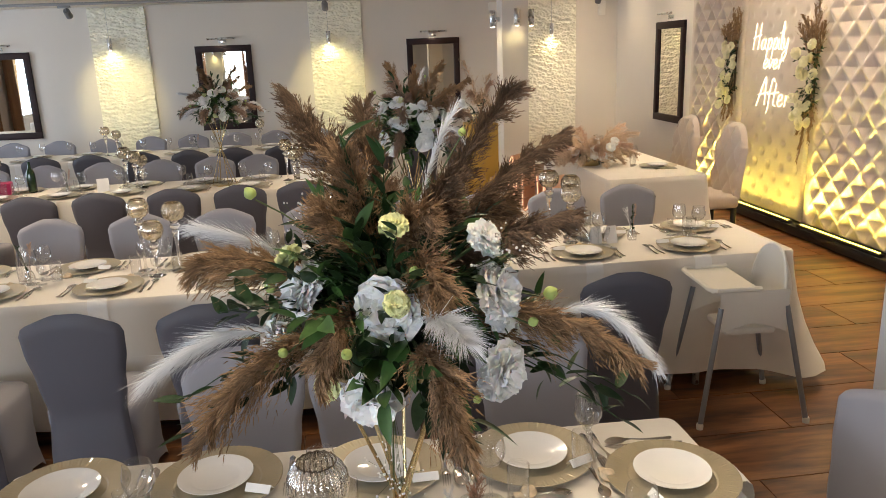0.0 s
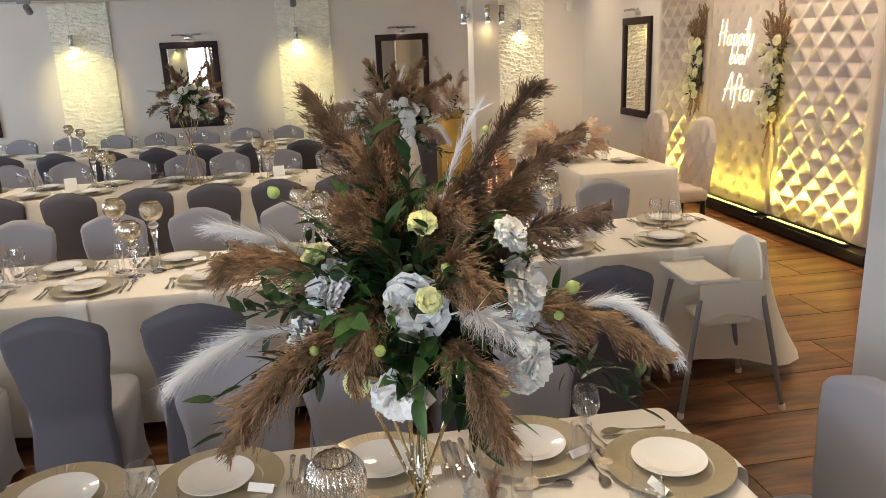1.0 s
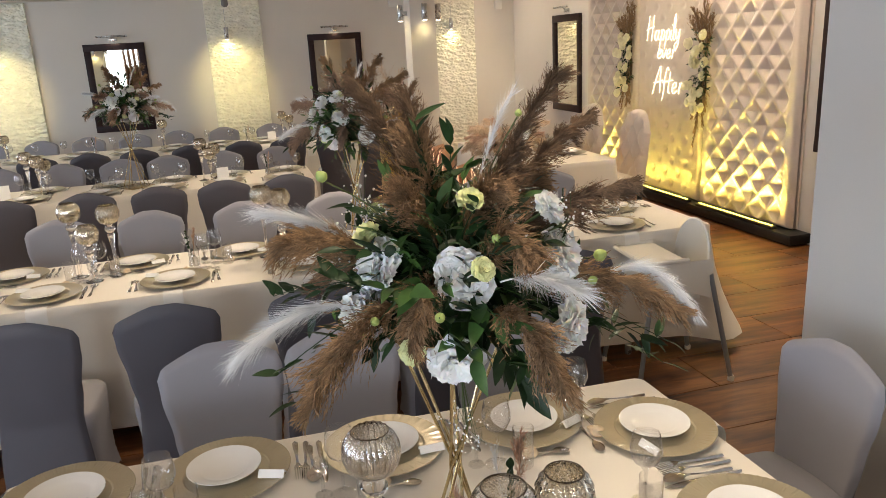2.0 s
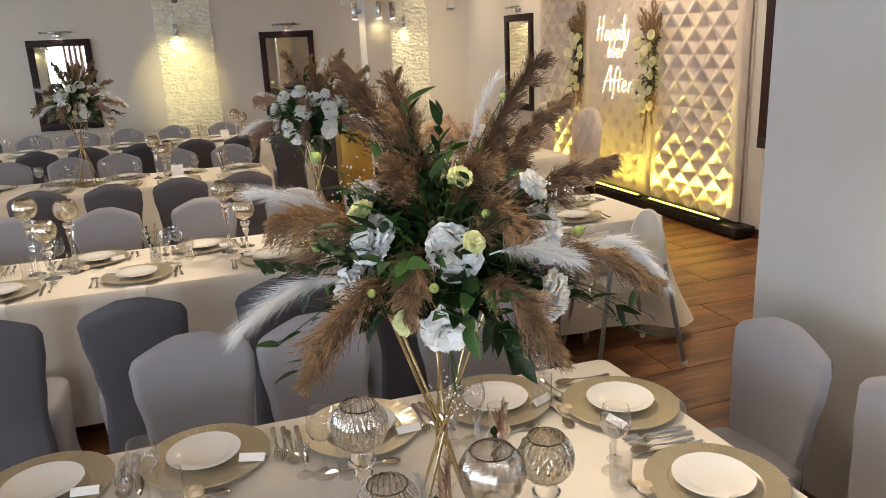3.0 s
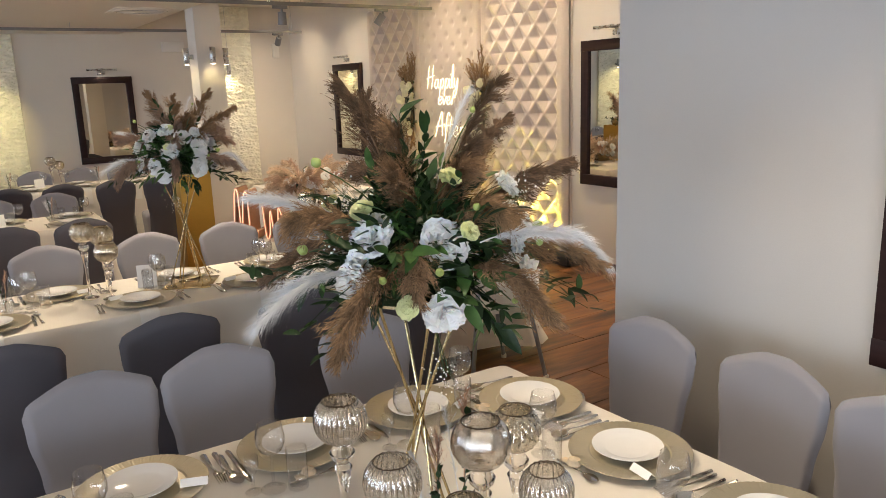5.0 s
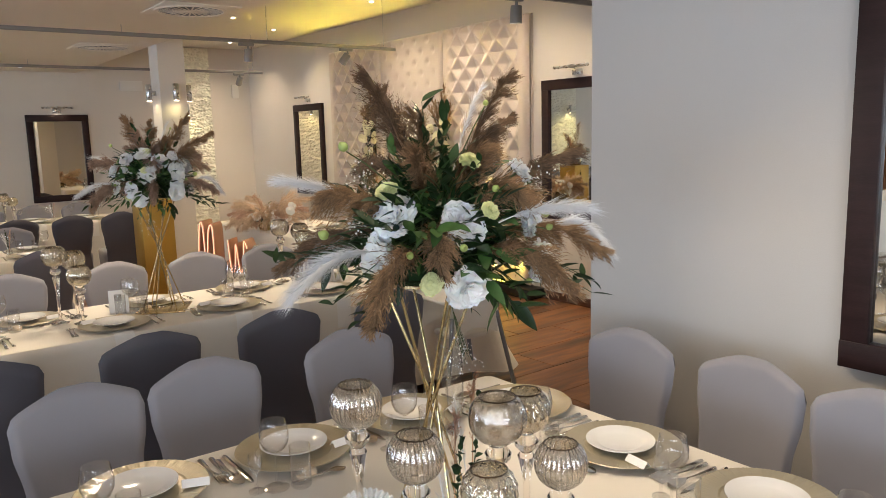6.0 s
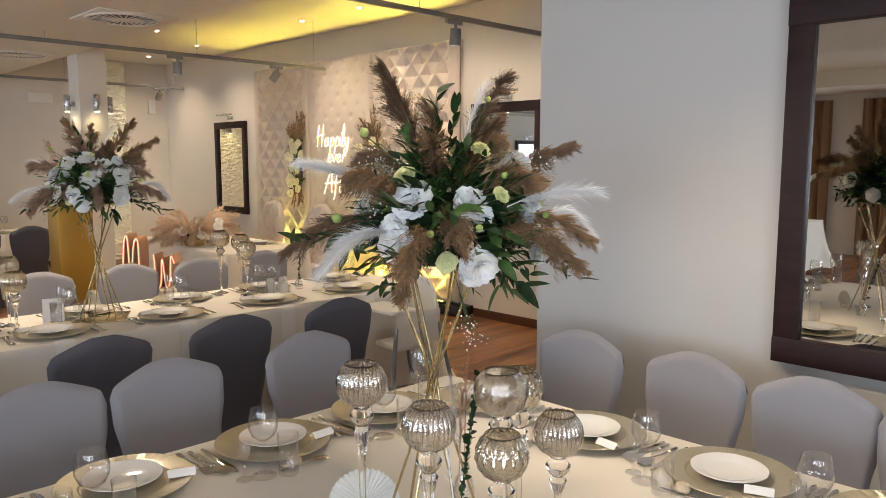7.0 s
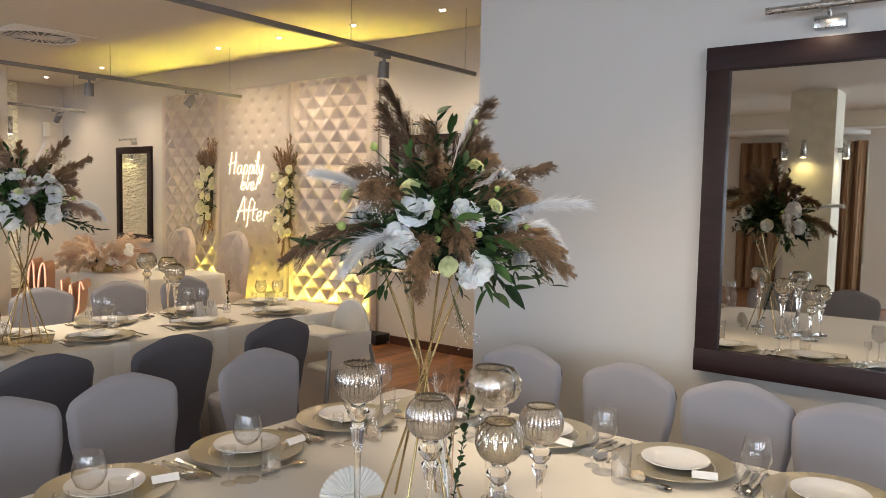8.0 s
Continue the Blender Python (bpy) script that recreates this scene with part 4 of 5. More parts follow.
def setting(x, y, rz, z=TZ, strip=True, full=True, far=False):
    """One place, seen by a guest who sits on its -y side; (x, y) is the middle of the charger."""
    b = pose(x, y, z, 0, 0, rz)
    j = lambda s=0.006: rnd.uniform(-s, s)
    item("charger_plate", CHARGER, "gold glass charger plate with beaded rim on the cloth", "charger plate", b @ pose(0, 0, 0.0006 + (0.0055 if strip else 0), 0, 0, rnd.uniform(0, 360)), "gold chargers")
    item("dinner_plate", PLATE, "plain white porcelain plate on a gold charger", "plate", b @ pose(j(), j(), 0.0085 + (0.0055 if strip else 0)), "white plates")
    if strip:
        item("napkin", NAPKIN_STRIP, "white napkin strip hanging over the table edge", "napkin", b @ pose(j(), 0, 0), "napkins")
    item("wine_glass", WINE, "clear stemmed wine glass, empty", "glass", b @ pose(0.145 + j(), 0.185 + j(), 0), "wine glasses")
    if far:
        return
    item("tumbler", TUMBLER, "clear straight water glass", "glass", b @ pose(0.085 + j(), 0.215 + j(), 0), "tumblers")
    item("fork", FORK, "polished steel table fork on the cloth", "fork", b @ pose(-0.185 + j(), j(), 0.0005, 0, 0, rnd.uniform(-6, 6)), "forks")
    item("knife", KNIFE, "polished steel table knife on the cloth", "knife", b @ pose(0.178 + j(), j(), 0.0005, 0, 0, rnd.uniform(-4, 4)), "knives")
    if full:
        item("shot_glass", SHOT, "small clear stemmed shot glass", "glass", b @ pose(0.195 + j(), 0.16 + j(), 0), "shot glasses")
        item("fork", FORK, "polished steel table fork on the cloth", "fork", b @ pose(-0.212 + j(), j(), 0.0005, 0, 0, rnd.uniform(-6, 6)), "forks")
        item("spoon", SPOON, "polished steel soup spoon on the cloth", "spoon", b @ pose(0.208 + j(), 0.01 + j(), 0.0005, 0, 0, rnd.uniform(-5, 5)), "spoons")
        item("spoon", SPOON, "small steel dessert spoon above the plate", "spoon", b @ pose(0.02 + j(), 0.185 + j(), 0.0005, 0, 0, 90 + rnd.uniform(-8, 8)) @ Matrix.Scale(0.8, 4), "spoons")
        item("place_card", CARD, "small white folded place card on a charger", "card", b @ pose(-0.112 + j(), 0.075 + j(), 0.014 + (0.0055 if strip else 0), 0, 0, rnd.uniform(-25, 25)), "place cards")
        item("favour", FAVOUR, "small cream wrapped favour on the cloth", "favour", b @ pose(0.05 + j(0.02), 0.165 + j(), 0), "favours")


for x, y in ((-0.69, 2.255), (-0.286, 2.243), (0.143, 2.22), (0.563, 2.216)):
    setting(x, y, 180)
for x, y in ((0.897, 2.045), (0.883, 1.602), (0.885, 1.16), (0.90, 0.745)):
    setting(x, y, 90)
for x in (-2.9, -2.3, -1.72, -1.14, -0.532, 0.14, 0.738, 1.345, 1.95):
    setting(x, 4.205, 0, full=x > -1.8)
for x in (-2.55, -1.97, -1.38, -0.762, -0.19, 0.43, 1.012, 1.58, 2.16):
    setting(x, 4.645, 180, strip=False, full=x > -1.5)
for x in (-3.46, -2.94, -2.42, -1.89, -1.32, -0.79, -0.29, 0.22):
    setting(x, 7.17, 0, full=False)
    setting(x + 0.05, 7.62, 180, strip=False, full=False)
for x in (-3.8, -3.2, -2.6, -2.0, -1.45, -0.9, -0.35, 0.2, 0.75, 1.3):
    setting(x, 9.98, 0, full=False, far=True)
    setting(x, 10.41, 180, strip=False, full=False, far=True)
setting(2.95, 6.98, 90, z=0.761, strip=False, full=False)
setting(2.95, 7.93, 90, z=0.761, strip=False, full=False)


# ---- goblets ----
def goblet_mesh(part_name, r, hb, stem, pattern):
    """Bowl, and stem with a foot, of a tall candle goblet."""
    prof = []
    for i in range(15):
        t = i / 14
        a = -1.22 + t * 2.15
        prof.append((r * math.cos(a) ** 0.8 if i else r * 0.28, hb * 0.5 + hb * 0.5 * math.sin(a) / math.sin(1.22)))
    inner = [(q * 0.955, z + 0.002) for q, z in reversed(prof)]
    if pattern == "rib":
        rib = lambda a, k: 1 + 0.055 * abs(math.cos(14 * a)) - 0.03
        seg = 168
    elif pattern == "star":
        def rib(a, k):
            t = min(k, 29 - k) / 14
            return 1 + 0.11 * abs(math.sin(8 * a + 9.4 * t)) * abs(math.sin(8 * a - 9.4 * t)) - 0.05
        seg = 128
    else:
        rib = lambda a, k: 1 + 0.028 * abs(math.cos(7 * a)) - 0.01
        seg = 56
    bowl = lathe(prof + inner, seg, rib)
    foot = lathe([(0, 0), (0.042, 0), (0.044, 0.004), (0.026, 0.009), (0.010, 0.016), (0.0065, 0.03), (0.0085, stem * 0.55), (0.016, stem - 0.075), (0.020, stem - 0.06), (0.0125, stem - 0.05),
                  (0.026, stem - 0.035), (0.028, stem - 0.025), (0.019, stem - 0.012), (r * 0.3, stem + 0.001), (0, stem + 0.001)], 28)
    return turned(bowl, pose(0, 0, stem)), foot


def goblet(x, y, stem, r=0.064, hb=0.118, pattern="rib", mat_=None, z=TZ):
    ob = thing("candle_goblet", {"rib": "ribbed silvered-glass candle goblet on a tall stem", "star": "star-cut mercury-glass candle goblet on a stem", "plain": "large smooth silvered-glass candle goblet"}[pattern], "candle holder", pose(x, y, z), group="mercury glass goblets")
    bowl, foot = goblet_mesh("goblet", r, hb, stem, pattern)
    part("bowl", bowl, mat_ or MERC_SILVER, ob, sharp=35)
    rim_r, rim_z = max((q[2], math.hypot(q[0], q[1])) for q in bowl[0])[::-1]
    wave = 0.0012 if pattern == "rib" else 0.0
    part("rim", tube([(rim_r * 0.985 * math.cos(a * math.pi / 32), rim_r * 0.985 * math.sin(a * math.pi / 32), rim_z + wave * math.cos(a * math.pi / 2)) for a in range(65)], 0.0014, 5), RIM, ob, "dark bronze rim")
    part("stem", foot, CLEAR_STEM, ob, "clear glass stem")
    return ob


RIM = surface("bronze_rim", (0.10, 0.07, 0.045), 0.3, 0.9, vary=0.1)
CLEAR_STEM, _n, _l, _p = node_mat("stem_glass")
_p.inputs["Base Color"].default_value = (1.0, 0.97, 0.93, 1)
_p.inputs["Transmission Weight"].default_value, _p.inputs["Roughness"].default_value, _p.inputs["IOR"].default_value = 1.0, 0.0, 1.45
goblet(0.024, 1.644, 0.291, 0.057, 0.100, "rib")
goblet(0.018, 1.415, 0.252, 0.056, 0.098, "rib")
goblet(0.199, 1.376, 0.292, 0.060, 0.102, "plain")
goblet(0.086, 1.275, 0.212, 0.053, 0.096, "star", MERC_GOLD)
goblet(0.292, 1.288, 0.199, 0.054, 0.096, "rib")
goblet(0.335, 1.434, 0.261, 0.053, 0.096, "star", MERC_GOLD)
for x, y, s, p in ((-0.06, 4.47, 0.30, "star"), (0.04, 4.54, 0.26, "star"), (0.03, 4.38, 0.20, "rib"), (1.28, 4.66, 0.30, "star"), (1.36, 4.48, 0.24, "star"), (1.40, 4.62, 0.27, "rib"),
                   (-1.03, 4.5, 0.30, "plain"), (-0.84, 4.46, 0.28, "star"), (-0.94, 4.38, 0.20, "plain"), (-2.3, 4.44, 0.28, "star"), (-2.2, 4.5, 0.22, "rib")):
    goblet(x, y, s, 0.058, 0.105, p, MERC_GOLD)
for x, y, s in ((-0.47, 7.4, 0.28), (-0.36, 7.48, 0.22), (-0.40, 7.33, 0.2), (-1.9, 7.4, 0.28), (-1.78, 7.46, 0.2), (-1.8, 7.33, 0.25), (-3.0, 7.38, 0.25), (0.45, 10.2, 0.26), (0.55, 10.3, 0.2), (-1.0, 10.2, 0.26), (-2.9, 10.2, 0.26), (-2.8, 10.3, 0.2)):
    goblet(x, y, s, 0.058, 0.105, "star", MERC_GOLD)


# ---- plants ----
def bend(a, b, sag, n=10):
    """Points of a stalk from a to b that sags at its end."""
    A, B = Vector(a), Vector(b)
    return [A.lerp(B, i / n) + Vector((0, 0, sag * 4 * (i / n) * (1 - i / n))) for i in range(n + 1)]


def blade(V, F, p, d, length, width, droop, side):
    """One thin tapering strand of two pieces."""
    q = p + d * (length * 0.5) + Vector((0, 0, -droop * 0.3))
    r = p + d * length + Vector((0, 0, -droop))
    w = side * (width * 0.5)
    k = len(V)
    V += [tuple(p - w), tuple(p + w), tuple(q + w * 0.8), tuple(q - w * 0.8), tuple(r)]
    F += [(k, k + 1, k + 2, k + 3), (k + 3, k + 2, k + 4)]


def plume(a, b, sag, width, count, rng, start=0.30, spread=0.9, fine=0.0016, droop=0.018, tuft=0.0):
    """A reed head: drooping branchlets all along the upper stalk, each set with small seed husks."""
    pts = bend(a, b, sag, 14)
    V, F = tube(pts, 0.0022, 5, 0.5)
    tufts = [(start + (1 - start) * ((k + rng.random()) / 46) ** 0.9, rng.uniform(0, 2 * math.pi), rng.uniform(0.45, 1.5), rng.uniform(0.2, 1.0)) for k in range(46)]
    for _ in range(count // 11):
        t, turn, reach, lean = tufts[rng.randrange(46)]
        t = min(0.999, max(start, t + rng.gauss(0, 0.014)))
        i = min(13, int(t * 14))
        p = pts[i].lerp(pts[i + 1], t * 14 - i)
        d = (pts[i + 1] - pts[i]).normalized()
        side = Matrix.Rotation(turn + rng.gauss(0, 0.28), 3, d) @ d.orthogonal().normalized()
        s = (t - start) / (1 - start)
        prof = (min(1, s / 0.25) ** 0.6) * (1 - 0.75 * max(0, (s - 0.3) / 0.7) ** 1.2)
        length = width * reach * rng.uniform(0.55, 1.1) * prof + 0.012
        dirn = (d * rng.uniform(0.9, 1.4) + side * spread * (lean + rng.uniform(-0.12, 0.12))).normalized()
        fall = droop * rng.uniform(0.2, 1.6) * prof
        blade(V, F, p, dirn, length, fine, fall, d.cross(side).normalized())
        for k in range(10):
            u = 0.12 + 0.88 * (k + rng.random()) / 10
            e = p + dirn * (length * u) + Vector((0, 0, -fall * u * u))
            dd = (dirn * 1.0 + Vector((rng.uniform(-1, 1), rng.uniform(-1, 1), rng.uniform(-1, 1))) * 0.5).normalized()
            blade(V, F, e, dd, rng.uniform(0.007, 0.016), fine * rng.uniform(1.0, 2.0), 0.002, dd.orthogonal().normalized())
    return V, F


def feather(a, b, sag, width, rng, count=900):
    """A soft white plume: long hair-fine barbs sweeping towards the tip."""
    pts = bend(a, b, sag, 14)
    V, F = tube(pts, 0.0016, 5, 0.3)
    for _ in range(count):
        t = 0.18 + 0.82 * rng.random()
        i = min(13, int(t * 14))
        p = pts[i].lerp(pts[i + 1], t * 14 - i)
        d = (pts[i + 1] - pts[i]).normalized()
        side = Matrix.Rotation(rng.gauss(0, 0.5) + (math.pi if rng.random() < 0.5 else 0), 3, d) @ d.cross(Vector((0, 0, 1))).normalized()
        s = (t - 0.18) / 0.82
        length = width * (0.7 + 0.5 * rng.random()) * min(1, 0.35 + s * 2) * (1 - 0.35 * s)
        dirn = (d * rng.uniform(0.8, 1.5) + side * rng.uniform(0.3, 0.8)).normalized()
        blade(V, F, p, dirn, length, 0.0009, 0.012 * rng.random(), d.cross(side).normalized())
    return V, F


def rose(r, rng, open_=1.0):
    """A full ruffled bloom facing +z, of overlapping cupped petals."""
    gs = []
    rings = [(4, 0.42, 86), (6, 0.56, 78), (8, 0.70, 66), (10, 0.82, 52), (11, 0.92, 36), (11, 0.96, 20), (9, 0.88, 4)]
    for k, (n, rad, lift_) in enumerate(rings):
        for i in range(n):
            az = 360 * (i + 0.5 * (k % 2)) / n + rng.uniform(-12, 12)
            ph, el = rng.uniform(0, 6), radians(lift_ * open_ + rng.uniform(-8, 8))
            L, W = r * rad * rng.uniform(0.85, 1.12), r * (0.22 + 0.27 * rad)
            def f(u, v, L=L, W=W, ph=ph, el=el, k=k):
                s = 2 * u - 1
                w = W * 1.15 * max(0.0, math.sin(math.pi * (0.10 + 0.80 * v))) ** 0.55
                ruffle = 0.07 * r * v * v * math.sin(s * 4 + ph) + 0.05 * r * v ** 3 * math.sin(s * 11 + ph * 2)
                along = L * v
                e = el * (1.0 - 0.55 * v) + (0.25 * (1 - v) if k > 2 else 0.3)
                cup = 0.28 * W * s * s * (0.4 + 0.6 * v)
                x = along * math.cos(e) + 0.04 * r
                z = along * math.sin(e) + cup * math.cos(e) + ruffle
                return (x - cup * math.sin(e) * 0.6, s * w, z)
            gs.append(turned(sheet(9, 5, f), pose(0, 0, -0.085 * r * k * 0.6, 0, 0, az)))
    return add(*gs)


def bud(r, rng):
    gs = []
    for k, (n, rr) in enumerate(((3, 0.7), (4, 1.0))):
        for i in range(n):
            def f(u, v, rr=rr):
                s = 2 * u - 1
                a = s * 1.0
                q = r * rr * 1.05 * math.sin((0.14 + 0.82 * v) * math.pi) ** 0.8
                return (q * math.cos(a), q * math.sin(a), r * 2.1 * v + 0.06 * r * math.sin(s * 5) * v)
            gs.append(turned(sheet(5, 6, f), pose(0, 0, 0, 0, 0, 360 * i / n + 40 * k)))
    return add(*gs)


def leaf(length, width, fold=0.25, arch=0.2):
    def f(u, v):
        s = 2 * u - 1
        w = width * 0.5 * math.sin(math.pi * min(1, v ** 0.8)) ** 0.75 * (1 - 0.25 * v)
        return (s * w, v * length, fold * abs(s) * w - arch * length * v * v)
    return sheet(2, 6, f)


def leaf_spray(a, d, length, n, rng, size=0.05, wide=0.42):
    """A stalk with leaves set along it."""
    A, D = Vector(a), Vector(d).normalized()
    pts = bend(A, A + D * length + Vector((0, 0, -0.12 * length)), 0.06 * length, 6)
    gs = [tube(pts, 0.0014, 5, 0.5)]
    for i in range(n):
        t = 0.15 + 0.85 * (i + 1) / n
        p = pts[0].lerp(pts[-1], t)
        out = (D * rng.uniform(0.5, 1.0) + Vector((rng.uniform(-1, 1), rng.uniform(-1, 1), rng.uniform(-0.6, 0.8))) * 0.8).normalized()
        m = Matrix.Translation(p) @ out.to_track_quat("Y", "Z").to_matrix().to_4x4() @ pose(0, 0, 0, 0, rng.uniform(-50, 50), 0)
        L = size * rng.uniform(0.75, 1.25)
        gs.append(turned(leaf(L, L * wide, 0.3, rng.uniform(0.05, 0.3)), m))
    return add(*gs)


def facing(p, d):
    return Matrix.Translation(p) @ Vector(d).normalized().to_track_quat("Z", "Y").to_matrix().to_4x4()


def ball(r):
    bm = bmesh.new()
    bmesh.ops.create_icosphere(bm, subdivisions=1, radius=r)
    return from_bm(bm)


# (tip x, y, z, sag, width, how far out it starts, shade) of each plume, heights above the table
REEDS = (
    (-0.122, 0.01, 1.035, 0.02, 0.062, 0.10, "brown"), (0.200, -0.04, 1.040, 0.02, 0.050, 0.10, "brown"), (0.305, 0.07, 0.955, 0.03, 0.035, 0.1, "brown"), (0.242, -0.195, 0.880, 0.02, 0.032, 0.1, "brown"),
    (-0.280, -0.06, 0.812, 0.03, 0.050, 0.15, "light"), (-0.270, -0.20, 0.600, 0.05, 0.058, 0.30, "light"), (0.064, -0.350, 0.635, 0.04, 0.046, 0.40, "light"), (0.060, -0.255, 0.790, 0.05, 0.050, 0.30, "light"),
    (-0.110, -0.19, 0.675, 0.04, 0.042, 0.35, "light"), (0.345, -0.19, 0.655, 0.04, 0.038, 0.30, "light"), (-0.210, 0.27, 0.635, 0.05, 0.055, 0.15, "brown"), (-0.060, -0.05, 0.955, 0.02, 0.058, 0.1, "light"),
    (-0.085, -0.09, 0.880, 0.02, 0.050, 0.1, "light"), (0.095, -0.10, 0.920, 0.02, 0.048, 0.1, "brown"), (0.055, -0.14, 0.885, 0.03, 0.045, 0.2, "light"))
BACK_REEDS = ((0.22, 0.08, 0.84, 0.05, 0.055, 0.15, "light"), (0.02, 0.30, 0.84, 0.06, 0.055, 0.15, "brown"), (0.24, 0.24, 0.76, 0.06, 0.055, 0.15, "light"), (-0.02, 0.12, 1.01, 0.02, 0.055, 0.1, "brown"))
# (tip x, y, z, sag, width, how far out it starts)
FEATHERS = ((-0.295, 0.06, 0.838, 0.015, 0.085, 0.35), (-0.355, -0.09, 0.652, 0.03, 0.10, 0.40), (0.068, -0.380, 0.785, 0.012, 0.080, 0.48), (0.105, -0.06, 1.010, 0.02, 0.070, 0.40),
            (0.375, -0.18, 0.650, 0.06, 0.075, 0.55), (0.10, 0.33, 0.74, 0.05, 0.09, 0.3))
# (x, y, z, radius)
BLOOMS = ((-0.008, -0.150, 0.748, 0.052), (0.162, -0.165, 0.775, 0.047), (0.168, -0.150, 0.742, 0.042), (0.160, -0.198, 0.652, 0.049), (-0.044, -0.195, 0.618, 0.049), (-0.144, -0.078, 0.768, 0.047),
          (-0.186, -0.075, 0.672, 0.045), (0.142, -0.150, 0.849, 0.032), (-0.150, -0.02, 0.690, 0.042), (0.15, 0.12, 0.74, 0.050), (-0.05, 0.19, 0.72, 0.050), (0.06, 0.20, 0.66, 0.046), (0.205, -0.02, 0.66, 0.040))
BUDS = ((0.008, -0.147, 0.882, 0.021), (-0.157, -0.073, 0.828, 0.022), (-0.113, -0.160, 0.635, 0.022), (0.002, -0.215, 0.782, 0.0185), (-0.203, -0.006, 0.904, 0.016), (0.241, -0.118, 0.744, 0.018))
SMALL_BUDS = ((0.03, -0.19, 0.815, 0.012), (-0.07, -0.21, 0.71, 0.013), (0.12, -0.06, 0.985, 0.010), (-0.18, -0.13, 0.67, 0.014), (-0.16, -0.16, 0.70, 0.012), (0.11, -0.20, 0.62, 0.010), (0.20, -0.17, 0.72, 0.012),
              (-0.2, 0.1, 0.72, 0.018), (0.1, 0.2, 0.80, 0.02), (-0.09, 0.2, 0.80, 0.02))


def flower_stand(m, seed, label, pale=False):
    """A tall hourglass stand of brass rods with a wide arrangement on top. Origin on the table below it; the heart of the flowers is 0.74 up."""
    rng = random.Random(seed)
    ob = thing("flower_arrangement", label, "flower arrangement", m, group="tall flower stands")
    H, waist = 0.613, 0.328
    for i in range(6):
        a = 2 * math.pi * i / 6 + 0.3
        c, s = math.cos(a), math.sin(a)
        part("rod", tube([(0.11 * c, 0.11 * s, 0.0), (0.010 * math.cos(a + 1.2), 0.010 * math.sin(a + 1.2), waist), (-0.105 * c, -0.105 * s, H)], 0.0033, 8), BRASS, ob, "brass rod")
    part("top_plate", turned(lathe([(0, 0), (0.118, 0), (0.118, 0.006), (0, 0.006)], 32), pose(0, 0, H)), BRASS, ob)
    if pale:
        part("foot_plate", block(0, 0, 0.003, 0.26, 0.26, 0.006, 0.001), BRASS, ob, "thin square brass plate")
    C = Vector((0.0, -0.02, 0.71))
    part("foam", turned(lathe([(0, 0), (0.07, 0.0), (0.085, 0.04), (0.075, 0.10), (0.04, 0.135), (0, 0.14)], 20), pose(0, 0, H + 0.007)), LEAF, ob)
    for x, y, z, sag, w, out, shade in REEDS + BACK_REEDS:
        mt = PAMPAS if shade == "brown" else PAMPAS_LIGHT
        if pale:
            mt = PAMPAS_LIGHT if shade == "brown" else PAMPAS_DUSKY
        start = C + (Vector((x, y, z)) - C) * out
        part("pampas_plume", plume(start, (x, y, z), sag, w * 1.3, 6600, rng, 0.22 if out < 0.2 else 0.04, 0.95, 0.0010, 0.030), mt, ob, "brown pampas reed plume", smooth=False)
    for x, y, z, sag, w, out in FEATHERS:
        start = C + (Vector((x, y, z)) - C) * out
        part("white_feather", feather(start, (x, y, z), sag, w * 0.8, rng, 220 if z > 1 else 1200), FEATHER, ob, "soft white feather plume", smooth=False)
    blooms = BLOOMS
    if pale:
        blooms += tuple((0.21 * math.cos(a) * math.cos(e), 0.21 * math.sin(a) * math.cos(e) - 0.02, 0.72 + 0.19 * math.sin(e), 0.046) for a, e in ((-2.9, 0.3), (-2.3, 0.7), (-1.7, 0.9), (-1.1, 0.6), (-0.4, 0.5), (0.4, 0.4), (-2.6, -0.2), (-2.0, -0.25), (-0.7, -0.2)))
    for x, y, z, r in blooms:
        p = Vector((x, y, z))
        d = (p - C).normalized() + Vector((0, 0, 0.12))
        part("white_bloom", turned(rose(r * 0.95, rng), facing(p - d.normalized() * r * 0.35, d)), PETAL, ob, "ruffled white bloom", sharp=70)
        part("stem", tube([tuple(C), tuple(p - d.normalized() * r * 0.4)], 0.0025, 6), STEM, ob)
    for x, y, z, r in BUDS + SMALL_BUDS:
        p = Vector((x, y, z))
        d = (p - C).normalized() + Vector((0, 0, 0.35))
        part("bud", turned(rose(r * 1.05, rng, 1.25) if r > 0.018 else bud(r * 0.58, rng), facing(p - d.normalized() * r * 0.8, d)), BUD if r > 0.018 else BUD_GREEN, ob, "pale green opening bud" if r > 0.018 else "closed green bud", sharp=70)
        part("stem", tube(bend(C, p - d.normalized() * r * 1.0, 0.02, 5), 0.0014, 5), STEM, ob)
    gs, gl = [], []
    for i in range(230):
        d = Vector((rng.gauss(0, 1), rng.gauss(0, 1), max(-0.22, rng.gauss(0.38, 0.8)))).normalized()
        L = rng.uniform(0.07, 0.205)
        (gs if rng.random() < (0.5 if pale else 0.74) else gl).append(leaf_spray(C + d * 0.04, d, L, rng.randint(5, 9), rng, rng.uniform(0.030, 0.052), 0.38))
    for x, y, z in ((-0.055, -0.07, 1.0), (0.0, -0.07, 0.97), (0.30, -0.15, 0.63), (0.34, -0.14, 0.62), (0.31, -0.17, 0.60), (-0.27, -0.18, 0.64), (-0.29, -0.12, 0.66), (-0.25, 0.06, 0.71), (-0.28, 0.12, 0.70)):
        D = Vector((x, y, z)) - C
        gs.append(leaf_spray(C + D * 0.2, D, D.length * 0.85, 11, rng, 0.047, 0.34))
